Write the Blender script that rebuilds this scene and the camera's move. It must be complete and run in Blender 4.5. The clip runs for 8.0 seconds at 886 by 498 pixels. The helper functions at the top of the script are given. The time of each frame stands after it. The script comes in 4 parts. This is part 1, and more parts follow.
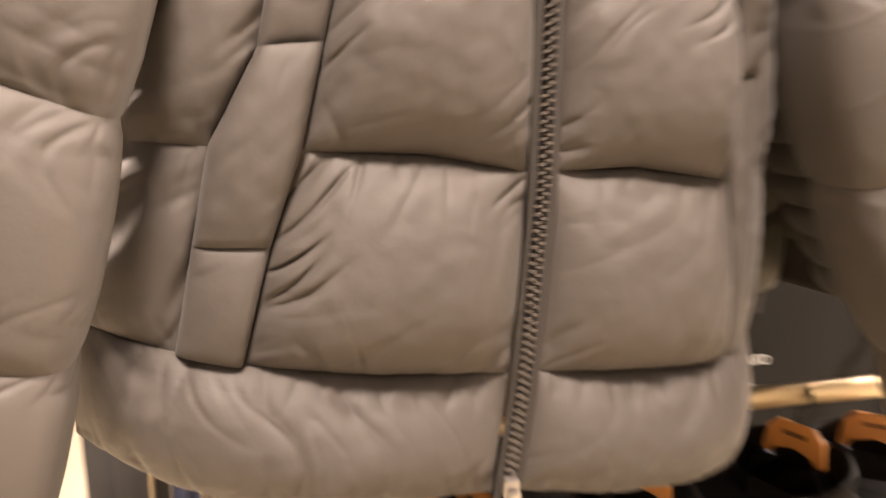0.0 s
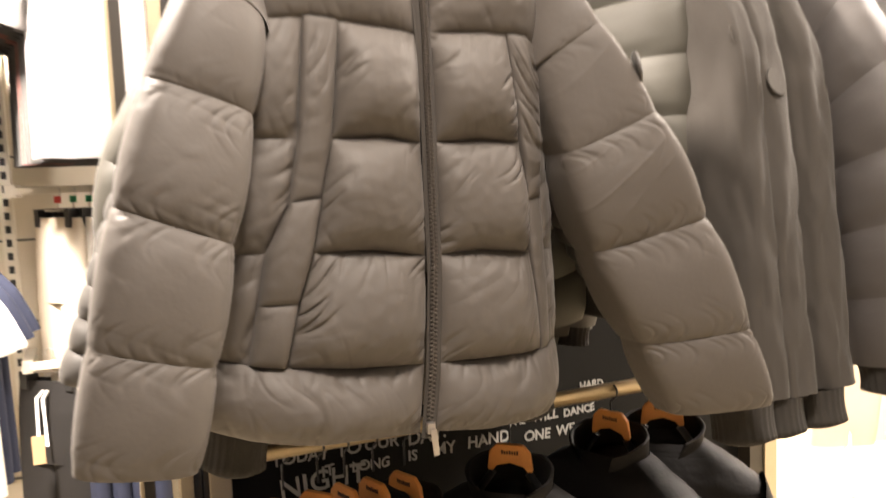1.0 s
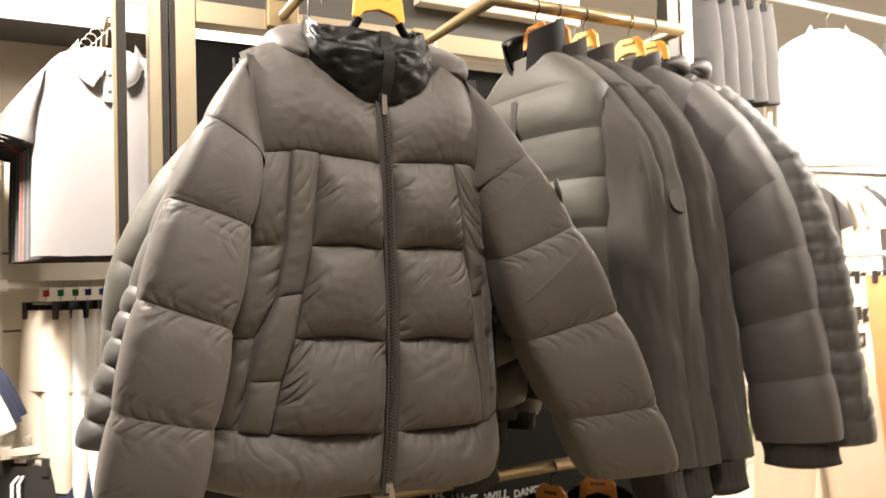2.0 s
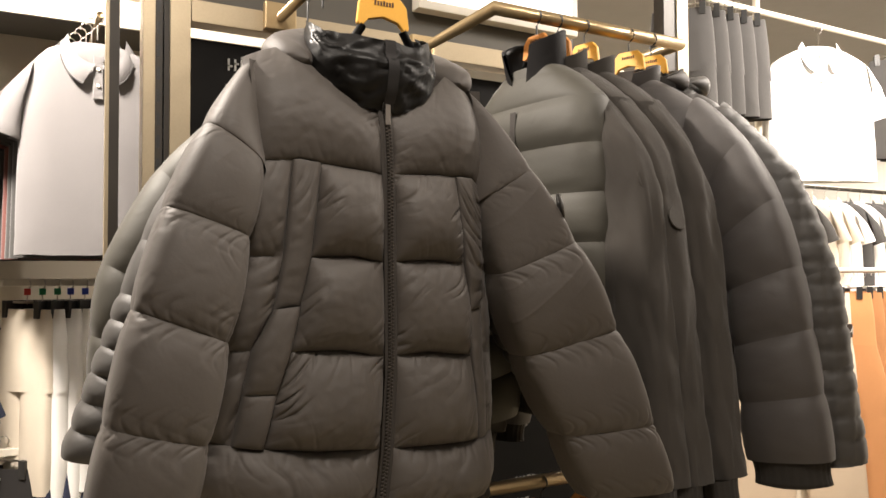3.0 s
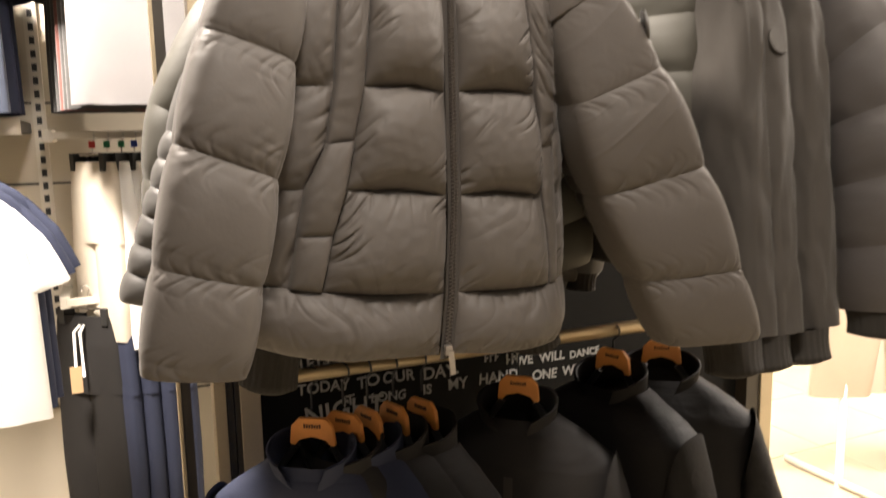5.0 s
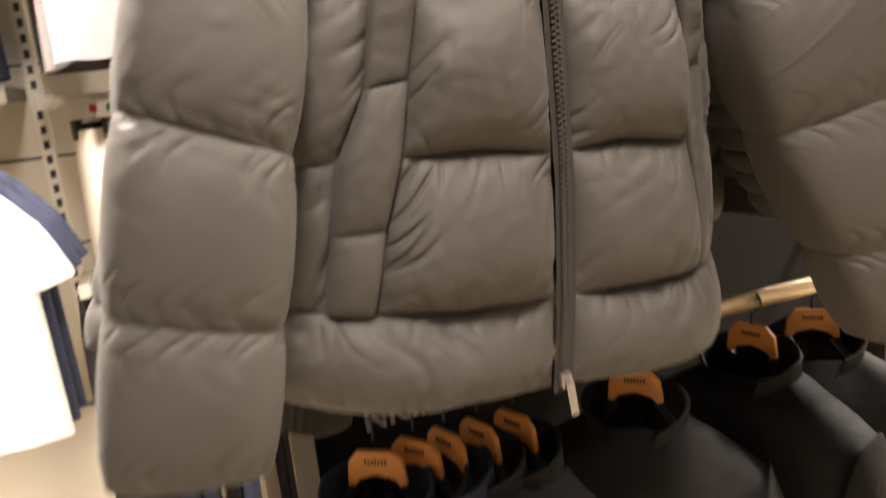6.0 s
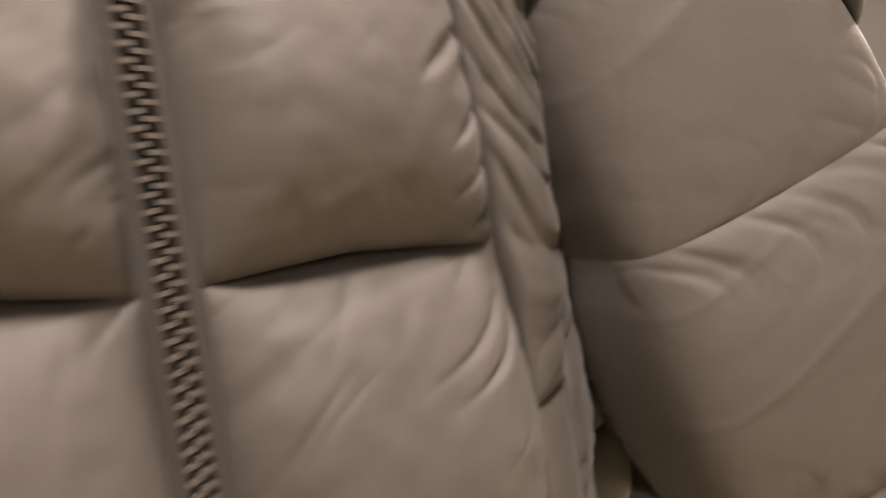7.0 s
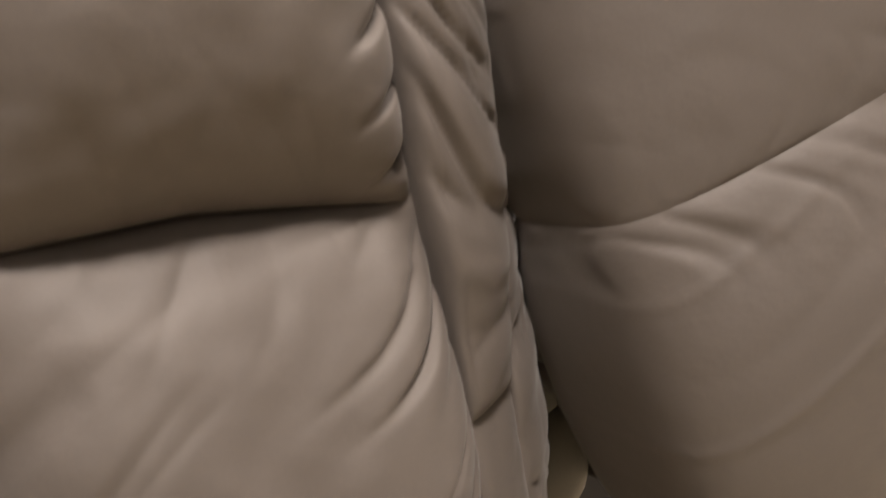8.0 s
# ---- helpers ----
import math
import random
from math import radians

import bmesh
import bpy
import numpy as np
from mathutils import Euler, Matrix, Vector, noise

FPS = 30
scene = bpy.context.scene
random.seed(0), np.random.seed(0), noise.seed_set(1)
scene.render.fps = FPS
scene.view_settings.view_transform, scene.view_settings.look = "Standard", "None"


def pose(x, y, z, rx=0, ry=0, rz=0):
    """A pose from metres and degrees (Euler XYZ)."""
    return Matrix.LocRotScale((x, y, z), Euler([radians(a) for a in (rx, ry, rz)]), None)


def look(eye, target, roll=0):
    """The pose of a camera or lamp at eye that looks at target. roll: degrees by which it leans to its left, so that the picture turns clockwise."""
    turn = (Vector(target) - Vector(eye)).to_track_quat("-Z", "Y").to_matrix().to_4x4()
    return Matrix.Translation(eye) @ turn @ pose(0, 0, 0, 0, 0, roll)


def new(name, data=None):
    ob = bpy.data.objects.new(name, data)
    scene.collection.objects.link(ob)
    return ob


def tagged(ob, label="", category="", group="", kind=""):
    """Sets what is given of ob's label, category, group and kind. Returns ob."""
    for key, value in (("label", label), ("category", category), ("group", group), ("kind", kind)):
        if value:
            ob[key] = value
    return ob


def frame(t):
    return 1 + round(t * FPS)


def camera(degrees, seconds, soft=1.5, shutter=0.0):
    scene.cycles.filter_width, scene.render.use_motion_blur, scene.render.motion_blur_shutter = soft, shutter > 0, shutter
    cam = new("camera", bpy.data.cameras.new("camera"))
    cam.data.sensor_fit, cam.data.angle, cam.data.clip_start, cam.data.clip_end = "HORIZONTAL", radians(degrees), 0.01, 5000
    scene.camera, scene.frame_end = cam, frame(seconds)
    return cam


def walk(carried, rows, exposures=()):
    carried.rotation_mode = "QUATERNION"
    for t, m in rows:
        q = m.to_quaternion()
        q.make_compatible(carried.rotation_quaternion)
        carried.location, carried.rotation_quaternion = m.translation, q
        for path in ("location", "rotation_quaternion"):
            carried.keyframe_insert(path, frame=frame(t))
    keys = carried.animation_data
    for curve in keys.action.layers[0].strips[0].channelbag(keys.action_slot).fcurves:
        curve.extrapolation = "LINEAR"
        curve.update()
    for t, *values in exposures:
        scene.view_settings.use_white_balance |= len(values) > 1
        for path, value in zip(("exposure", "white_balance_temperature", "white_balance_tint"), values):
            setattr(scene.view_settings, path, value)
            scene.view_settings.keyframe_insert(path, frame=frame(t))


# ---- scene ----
cam = camera(60.5, 8.0, soft=1.5, shutter=0.5)
PATH = [
    (0, (-0.205, -0.507, 1.548), (0.312, 1.381, 1.136), 1.1),
    (0.5, (-0.348, -0.723, 1.567), (0.606, 1.001, 1.225), -0.8),
    (1, (-0.42, -0.957, 1.595), (0.415, 0.851, 1.412), -2.2),
    (1.5, (-0.478, -1.133, 1.614), (0.351, 0.685, 1.547), -0.5),
    (2, (-0.511, -1.18, 1.599), (0.417, 0.591, 1.668), -1.7),
    (2.2, (-0.541, -1.17, 1.631), (0.431, 0.576, 1.721), -0.3),
    (3.5, (-0.518, -1.142, 1.611), (0.443, 0.612, 1.633), -0.3),
    (4, (-0.51, -1.133, 1.601), (0.395, 0.649, 1.53), -0.8),
    (4.5, (-0.508, -1.127, 1.592), (0.337, 0.681, 1.453), -1.0),
    (5.8, (-0.397, -0.767, 1.569), (0.27, 1.051, 1.069), -3.8),
    (6, (-0.376, -0.675, 1.583), (0.289, 1.155, 1.125), -6.0),
    (6.5, (-0.211, -0.485, 1.626), (0.5, 1.356, 1.302), -8.3),
    (7, (-0.034, -0.296, 1.678), (0.897, 1.463, 1.482), -6.9),
    (7.5, (0.025, -0.224, 1.679), (1.13, 1.43, 1.473), -7.3),
    (8, (0.03, -0.216, 1.667), (1.039, 1.482, 1.349), -6.1),
]
EXPOSURES = [(0.0, 1.5, 7050, 21), (0.5, 1.38, 7000, 17), (1.0, 1.08, 6650, 13), (1.5, 0.68, 6600, 12), (2.2, 0.15, 6450, 10), (3.3, -0.48, 6500, 11), (4.5, 0.1, 6500, 11), (5.8, 0.74, 6500, 12),
             (6.5, 0.66, 6520, 14), (7.0, 1.0, 6550, 16), (8.0, 0.90, 6550, 16)]
walk(cam, [(t, look(eye, target, roll)) for t, eye, target, roll in PATH], EXPOSURES)

# ---- world and lamps ----
world = bpy.data.worlds.new("shop_world")
scene.world = world
world.use_nodes = True
world.node_tree.nodes["Background"].inputs[0].default_value = (1.0, 0.93, 0.84, 1)
world.node_tree.nodes["Background"].inputs[1].default_value = 0.02


def overhead_lamp(x, y, z, size, power, colour=(1.0, 0.90, 0.79), aim=None):
    lamp = bpy.data.lights.new("overhead_lamp", "AREA")
    lamp.shape, lamp.size, lamp.energy, lamp.color = "DISK", size, power, colour
    ob = new("overhead_lamp", lamp)
    ob.matrix_world = look((x, y, z), aim or (x, y + 0.001, 0))
    return ob


overhead_lamp(-0.22, -0.90, 3.15, 0.40, 53)
overhead_lamp(1.15, -0.45, 3.15, 0.22, 20)
# added front fill that brightens the lower rail, no fixture known there
overhead_lamp(-0.6, -2.3, 3.15, 0.30, 13)
overhead_lamp(-1.05, 0.83, 3.15, 0.35, 235, aim=(-0.6, 1.5, 0.80))
overhead_lamp(2.5, -0.1, 3.15, 0.4, 220, aim=(2.8, 1.2, 1.4))
overhead_lamp(4.3, 0.8, 3.15, 0.8, 220)
overhead_lamp(1.6, 2.9, 3.15, 0.8, 230)
overhead_lamp(6.2, 3.0, 3.15, 0.8, 250)

# ---- materials ----


def material(name, colour, rough=0.6, metal=0.0, grain=0.15, grain_scale=300.0, bump=0.15, bump_scale=900.0,
             stain=0.12, stain_scale=9.0, sheen=0.0, coat=0.0, vary=0.0, spec=0.5, crinkle=0.0, warp=(1, 1, 1)):
    m = bpy.data.materials.new(name)
    m.use_nodes = True
    nt = m.node_tree
    n, l = nt.nodes, nt.links
    b = n["Principled BSDF"]
    b.inputs["Roughness"].default_value = rough
    b.inputs["Metallic"].default_value = metal
    b.inputs["Specular IOR Level"].default_value = spec
    b.inputs["Sheen Weight"].default_value = sheen
    b.inputs["Sheen Roughness"].default_value = 0.4
    b.inputs["Coat Weight"].default_value = coat
    tc = n.new("ShaderNodeTexCoord")
    mp = n.new("ShaderNodeMapping")
    mp.inputs["Scale"].default_value = warp
    l.new(tc.outputs["Object"], mp.inputs["Vector"])
    fine = n.new("ShaderNodeTexNoise")
    fine.inputs["Scale"].default_value, fine.inputs["Detail"].default_value = grain_scale, 3
    broad = n.new("ShaderNodeTexNoise")
    broad.inputs["Scale"].default_value, broad.inputs["Detail"].default_value = stain_scale, 4
    l.new(mp.outputs[0], fine.inputs["Vector"])
    l.new(mp.outputs[0], broad.inputs["Vector"])
    mix = n.new("ShaderNodeMath")
    mix.operation = "MULTIPLY_ADD"
    mix.inputs[1].default_value, mix.inputs[2].default_value = grain, 1 - grain / 2
    l.new(fine.outputs["Fac"], mix.inputs[0])
    mix2 = n.new("ShaderNodeMath")
    mix2.operation = "MULTIPLY_ADD"
    mix2.inputs[1].default_value, mix2.inputs[2].default_value = stain, 1 - stain / 2
    l.new(broad.outputs["Fac"], mix2.inputs[0])
    both = n.new("ShaderNodeMath")
    both.operation = "MULTIPLY"
    l.new(mix.outputs[0], both.inputs[0])
    l.new(mix2.outputs[0], both.inputs[1])
    last = both
    if vary:
        info = n.new("ShaderNodeObjectInfo")
        va = n.new("ShaderNodeMath")
        va.operation = "MULTIPLY_ADD"
        va.inputs[1].default_value, va.inputs[2].default_value = vary, 1 - vary / 2
        l.new(info.outputs["Random"], va.inputs[0])
        last = n.new("ShaderNodeMath")
        last.operation = "MULTIPLY"
        l.new(both.outputs[0], last.inputs[0])
        l.new(va.outputs[0], last.inputs[1])
    tint = n.new("ShaderNodeVectorMath")
    tint.operation = "SCALE"
    tint.inputs[0].default_value = colour
    l.new(last.outputs[0], tint.inputs["Scale"])
    l.new(tint.outputs[0], b.inputs["Base Color"])
    if bump:
        weave = n.new("ShaderNodeTexNoise")
        weave.inputs["Scale"].default_value, weave.inputs["Detail"].default_value = bump_scale, 2
        l.new(mp.outputs[0], weave.inputs["Vector"])
        bp = n.new("ShaderNodeBump")
        bp.inputs["Strength"].default_value, bp.inputs["Distance"].default_value = bump, 0.002
        l.new(weave.outputs["Fac"], bp.inputs["Height"])
        if crinkle:
            cr = n.new("ShaderNodeTexNoise")
            cr.noise_type = "RIDGED_MULTIFRACTAL"
            cr.inputs["Scale"].default_value, cr.inputs["Detail"].default_value, cr.inputs["Distortion"].default_value = 26, 3, 0.6
            l.new(mp.outputs[0], cr.inputs["Vector"])
            where = n.new("ShaderNodeTexNoise")
            where.inputs["Scale"].default_value = 11
            l.new(mp.outputs[0], where.inputs["Vector"])
            span = n.new("ShaderNodeMapRange")
            span.inputs["From Min"].default_value, span.inputs["From Max"].default_value = 0.42, 0.66
            l.new(where.outputs["Fac"], span.inputs["Value"])
            amount = n.new("ShaderNodeMath")
            amount.operation = "MULTIPLY"
            l.new(cr.outputs["Fac"], amount.inputs[0])
            l.new(span.outputs[0], amount.inputs[1])
            bp2 = n.new("ShaderNodeBump")
            bp2.inputs["Strength"].default_value, bp2.inputs["Distance"].default_value = crinkle, 0.004
            l.new(amount.outputs[0], bp2.inputs["Height"])
            l.new(bp2.outputs[0], bp.inputs["Normal"])
        l.new(bp.outputs[0], b.inputs["Normal"])
    return m


NYLON = material("taupe_nylon", (0.074, 0.065, 0.058), 0.60, grain=0.10, grain_scale=700, bump=0.12, bump_scale=160, stain=0.10, sheen=0.06, spec=0.26, crinkle=0.45)
BLACK_NYLON = material("black_glossy_lining", (0.008, 0.0075, 0.007), 0.42, grain=0.1, bump=0.3, bump_scale=60, crinkle=0.35, spec=0.16)
ZIP_TAPE = material("dark_zip_tape", (0.030, 0.025, 0.021), 0.8, bump_scale=1500)
ZIP_TEETH = material("dark_zip_teeth", (0.080, 0.069, 0.060), 0.35, grain=0.2)
PULL_METAL = material("brushed_zip_metal", (0.42, 0.39, 0.36), 0.35, metal=0.9, grain=0.2)
CHARCOAL = material("charcoal_softshell", (0.042, 0.037, 0.032), 0.9, grain=0.25, grain_scale=900, bump=0.3, bump_scale=1400, sheen=0.06, spec=0.25)
CHARCOAL_PUFF = material("charcoal_nylon", (0.050, 0.044, 0.041), 0.65, bump=0.1, bump_scale=150, sheen=0.05, crinkle=0.3)
OLIVE_PUFF = material("olive_grey_nylon", (0.044, 0.040, 0.030), 0.65, bump=0.1, bump_scale=150, sheen=0.05, crinkle=0.3)
SLATE_PUFF = material("slate_quilted_nylon", (0.046, 0.042, 0.038), 0.6, bump=0.1, bump_scale=150, sheen=0.05, crinkle=0.3)
RIB = material("ribbed_knit", (0.030, 0.027, 0.024), 0.95, grain=0.3, bump=0.4, bump_scale=1100, sheen=0.05, spec=0.2)
BLACK_SHELL = material("black_crinkled_shell", (0.011, 0.010, 0.010), 0.66, grain=0.2, bump=0.3, bump_scale=120, crinkle=0.8, spec=0.18)
BLACK_CLOTH = material("black_shell_cloth", (0.018, 0.0165, 0.016), 0.8, grain=0.3, bump=0.25, bump_scale=900, sheen=0.0, spec=0.25)
NAVY_CLOTH = material("navy_shell_cloth", (0.026, 0.031, 0.056), 0.8, grain=0.3, bump=0.25, bump_scale=900, sheen=0.0, spec=0.25)
BLUE_CLOTH = material("faded_navy_jersey", (0.045, 0.055, 0.085), 0.9, grain=0.3, bump=0.3, sheen=0.2)
GREY_JERSEY = material("light_grey_pique", (0.20, 0.19, 0.19), 0.9, grain=0.2, grain_scale=700, bump=0.35, bump_scale=1500, sheen=0.2)
DARK_JERSEY = material("dark_grey_jersey", (0.060, 0.057, 0.055), 0.9, grain=0.3, bump=0.3, sheen=0.2)
MAROON_JERSEY = material("maroon_jersey", (0.16, 0.06, 0.05), 0.9, grain=0.3, bump=0.3, sheen=0.2)
WHITE_CLOTH = material("white_cotton", (0.80, 0.79, 0.77), 0.9, grain=0.06, bump=0.3, bump_scale=1200)
CREAM_CLOTH = material("cream_cotton", (0.62, 0.55, 0.45), 0.9, grain=0.12, bump=0.3)
BEIGE_CHINO = material("beige_chino", (0.50, 0.40, 0.30), 0.9, grain=0.15, bump=0.35, bump_scale=1200)
TAN_CHINO = material("tan_chino", (0.45, 0.21, 0.085), 0.9, grain=0.15, bump=0.35, bump_scale=1200, vary=0.4)
OLIVE_BAG = material("olive_canvas", (0.12, 0.13, 0.055), 0.9, grain=0.2, bump=0.3)
HANGER_WOOD = material("orange_hanger_card", (0.62, 0.25, 0.055), 0.55, grain=0.15, bump=0.1, stain=0.25)
HANGER_YELLOW = material("yellow_hanger_card", (0.80, 0.42, 0.06), 0.5, grain=0.1, bump=0.1, stain=0.2)
PRINT_DARK = material("dark_print", (0.06, 0.025, 0.012), 0.7)
STEEL = material("hook_steel", (0.55, 0.52, 0.48), 0.3, metal=1.0, bump=0)
BLACK_HOOK = material("black_hook", (0.02, 0.02, 0.02), 0.45, bump=0)
BRASS = material("champagne_rail", (0.48, 0.36, 0.20), 0.34, metal=0.75, grain=0.15, grain_scale=120, bump=0.08, bump_scale=200, warp=(1, 1, 1))
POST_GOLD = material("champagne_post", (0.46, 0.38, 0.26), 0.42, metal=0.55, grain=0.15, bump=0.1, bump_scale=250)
POST_DARK = material("dark_post_metal", (0.036, 0.029, 0.021), 0.5, metal=0.1, grain=0.2, bump=0.1)
PANEL_BLACK = material("black_printed_panel", (0.006, 0.0055, 0.005), 0.7, grain=0.3, bump=0.1, stain=0.3, spec=0.15)
CHALK = material("white_chalk_lettering", (0.38, 0.37, 0.35), 0.85, grain=0.3, grain_scale=200, stain=0.3, stain_scale=40)
FASCIA = material("grey_fascia", (0.10, 0.094, 0.082), 0.7, grain=0.1, bump=0.1)
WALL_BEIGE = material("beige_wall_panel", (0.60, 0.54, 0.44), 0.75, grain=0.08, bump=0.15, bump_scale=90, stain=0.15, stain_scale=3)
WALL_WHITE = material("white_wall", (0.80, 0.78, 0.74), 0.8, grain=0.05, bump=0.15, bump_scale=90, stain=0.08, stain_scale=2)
# for walls out of view: dark only to cut the room's bounced fill
WALL_DIM = material("low_bounce_wall", (0.20, 0.18, 0.16), 0.85, grain=0.08, bump=0.15, bump_scale=90, stain=0.1, stain_scale=2)
SHELF_WHITE = material("cream_shelf_metal", (0.68, 0.63, 0.54), 0.5, grain=0.06, bump=0.05)
# unseen ceiling, darkened to hold back bounce light
CEILING = material("low_bounce_ceiling", (0.22, 0.21, 0.20), 0.9, grain=0.06, bump=0.2, bump_scale=60)
FLOOR = material("cream_floor_tile", (0.42, 0.36, 0.25), 0.25, grain=0.08, grain_scale=90, bump=0.04, bump_scale=40, stain=0.2, stain_scale=2.5)
JOINT = material("tile_joint", (0.36, 0.30, 0.22), 0.8)
RED, GREEN, BLUE = (material(k, c, 0.45) for k, c in (("red_size_cube", (0.6, 0.04, 0.03)), ("green_size_cube", (0.02, 0.28, 0.10)), ("blue_size_cube", (0.04, 0.08, 0.5))))
LIT = material("lit_sign_face", (0.9, 0.9, 0.88), 0.5, bump=0)
LIT.node_tree.nodes["Principled BSDF"].inputs["Emission Color"].default_value = (1.0, 0.95, 0.88, 1)
LIT.node_tree.nodes["Principled BSDF"].inputs["Emission Strength"].default_value = 2.5
TAG_BLACK = material("black_size_tag", (0.02, 0.02, 0.02), 0.5)
TAG_KRAFT = material("kraft_tag", (0.50, 0.33, 0.18), 0.8)

# ---- building helpers ----


def link(name, mesh, mat, parent=None, label="", smooth=True):
    mesh.materials.append(mat)
    if smooth:
        mesh.polygons.foreach_set("use_smooth", [True] * len(mesh.polygons))
    ob = new(name, mesh)
    if parent is not None:
        ob.parent = parent
    if label:
        ob["label"] = label
    return ob


def part(name, bm, mat, parent=None, label="", smooth=False):
    mesh = bpy.data.meshes.new(name)
    bm.to_mesh(mesh)
    bm.free()
    return link(name, mesh, mat, parent, label, smooth)


def sheet(name, fn, nu, nv, mat, parent=None, label="", round_u=False):
    """A smooth mesh over a grid: fn(u, v) gives a point, u and v from 0 to 1."""
    cols = nu if round_u else nu + 1
    verts = [fn(i / nu, j / nv) for j in range(nv + 1) for i in range(cols)]
    faces = [(j * cols + i, j * cols + (i + 1) % cols, (j + 1) * cols + (i + 1) % cols, (j + 1) * cols + i)
             for j in range(nv) for i in range(nu)]
    mesh = bpy.data.meshes.new(name)
    mesh.from_pydata(verts, [], faces)
    return link(name, mesh, mat, parent, label)


def box_bm(bm, x0, x1, y0, y1, z0, z1, bevel=0.0):
    made = bmesh.ops.create_cube(bm, size=1, matrix=Matrix.LocRotScale(((x0 + x1) / 2, (y0 + y1) / 2, (z0 + z1) / 2), None, (x1 - x0, y1 - y0, z1 - z0)))
    if bevel:
        edges = list({e for v in made["verts"] for e in v.link_edges})
        bmesh.ops.bevel(bm, geom=edges, offset=bevel, segments=2, affect="EDGES", profile=0.6)


def box(name, x0, x1, y0, y1, z0, z1, mat, parent=None, label="", bevel=0.0):
    bm = bmesh.new()
    box_bm(bm, x0, x1, y0, y1, z0, z1, bevel)
    return part(name, bm, mat, parent, label)


def pipe(name, points, radius, mat, parent=None, label="", sides=12, cap=True):
    """A round bar along a line of points, with its ends closed."""
    pts = [Vector(p) for p in points]
    verts, faces = [], []
    for i, p in enumerate(pts):
        a = (p - pts[i - 1]).normalized() if i else (pts[1] - p).normalized()
        b = (pts[i + 1] - p).normalized() if i + 1 < len(pts) else a
        d = (a + b).normalized()
        side = d.cross(Vector((0, 0, 1)) if abs(d.z) < 0.9 else Vector((1, 0, 0))).normalized()
        up = side.cross(d)
        r = radius / max(0.5, d.dot(a))
        for k in range(sides):
            w = 2 * math.pi * k / sides
            verts.append(p + side * (r * math.cos(w)) + up * (r * math.sin(w)))
    for i in range(len(pts) - 1):
        for k in range(sides):
            faces.append((i * sides + k, i * sides + (k + 1) % sides, (i + 1) * sides + (k + 1) % sides, (i + 1) * sides + k))
    if cap:
        faces.append(tuple(range(sides)))
        faces.append(tuple((len(pts) - 1) * sides + k for k in reversed(range(sides))))
    mesh = bpy.data.meshes.new(name)
    mesh.from_pydata(verts, [], faces)
    return link(name, mesh, mat, parent, label)


def thing(name, at=(0, 0, 0), label="", category="", group="", turn=0.0):
    ob = new(name)
    ob.matrix_world = pose(*at, 0, 0, turn)
    ob.empty_display_size = 0.05
    return tagged(ob, label, category, group)


def table(xs, ys):
    return lambda v: float(np.interp(v, xs, ys))


def lerp(a, b, t):
    return a + (b - a) * t


def pillow(v, sharp=2.6, power=0.55):
    return max(0.0, 1 - abs(2 * v - 1) ** sharp) ** power


def crease(x, y, z):
    """Sharp folds: 0 between them, up to 1 on a crest."""
    n = noise.noise(Vector((x, y, z)))
    return max(0.0, 1 - 2.6 * abs(n)) ** 2


def furrow(x, y, z):
    """Rounded crests parted by sharp, uneven valleys: about -0.7 to 0.3."""
    return min(1.0, 1.8 * abs(noise.noise(Vector((x, y, z))))) ** 0.7 - 0.55


def squared(c, k):
    return math.copysign(abs(c) ** k, c)


def pleat(x, y, z, k=3.4):
    """Thin sharp valleys in an otherwise smooth cloth: 0 down to -1."""
    return -max(0.0, 1 - k * abs(noise.noise(Vector((x, y, z))))) ** 1.3

# ---- the padded jacket in front ----
zip_x = table([1.22, 1.34, 1.49, 1.80, 1.92], [-0.014, -0.001, 0.007, 0.006, 0.000])
band_l_in = table([1.36, 1.444, 1.506, 1.652, 1.80], [-0.205, -0.184, -0.163, -0.130, -0.113])
band_l_out = table([1.365, 1.509, 1.572, 1.655, 1.805], [-0.251, -0.223, -0.190, -0.175, -0.160])
side_l = table([1.28, 1.378, 1.511, 1.654, 1.795, 1.88, 1.972], [-0.330, -0.325, -0.285, -0.250, -0.222, -0.218, -0.228])
band_r_in = table([1.334, 1.487, 1.563, 1.646, 1.792], [0.188, 0.167, 0.164, 0.152, 0.135])
band_r_out = table([1.334, 1.483, 1.57, 1.642, 1.796], [0.216, 0.202, 0.196, 0.198, 0.200])
side_r = table([1.24, 1.334, 1.476, 1.606, 1.76, 1.88, 1.96], [0.250, 0.254, 0.247, 0.228, 0.214, 0.206, 0.204])
seam_a = table([-0.22, -0.15, -0.1, 0, 0.1, 0.17, 0.21], [1.800, 1.807, 1.802, 1.792, 1.797, 1.795, 1.770])
seam_b = table([-0.24, -0.13, -0.06, 0, 0.08, 0.17, 0.22], [1.655, 1.653, 1.655, 1.645, 1.650, 1.642, 1.63])
seam_c = table([-0.27, -0.16, -0.08, 0, 0.08, 0.16, 0.24], [1.511, 1.506, 1.504, 1.490, 1.494, 1.483, 1.480])
seam_d = table([-0.32, -0.205, -0.117, 0, 0.1, 0.2, 0.25], [1.378, 1.360, 1.347, 1.338, 1.334, 1.332, 1.336])
hem = table([-0.33, -0.25, -0.166, 0, 0.084, 0.2, 0.25], [1.287, 1.266, 1.250, 1.240, 1.229, 1.230, 1.246])
pocket_top = lambda x: 1.572 + 0.10 * (x + 0.19)
pocket_end = lambda x: 1.444
pocket_r = lambda x: 1.562 + 0.16 * (x - 0.17)
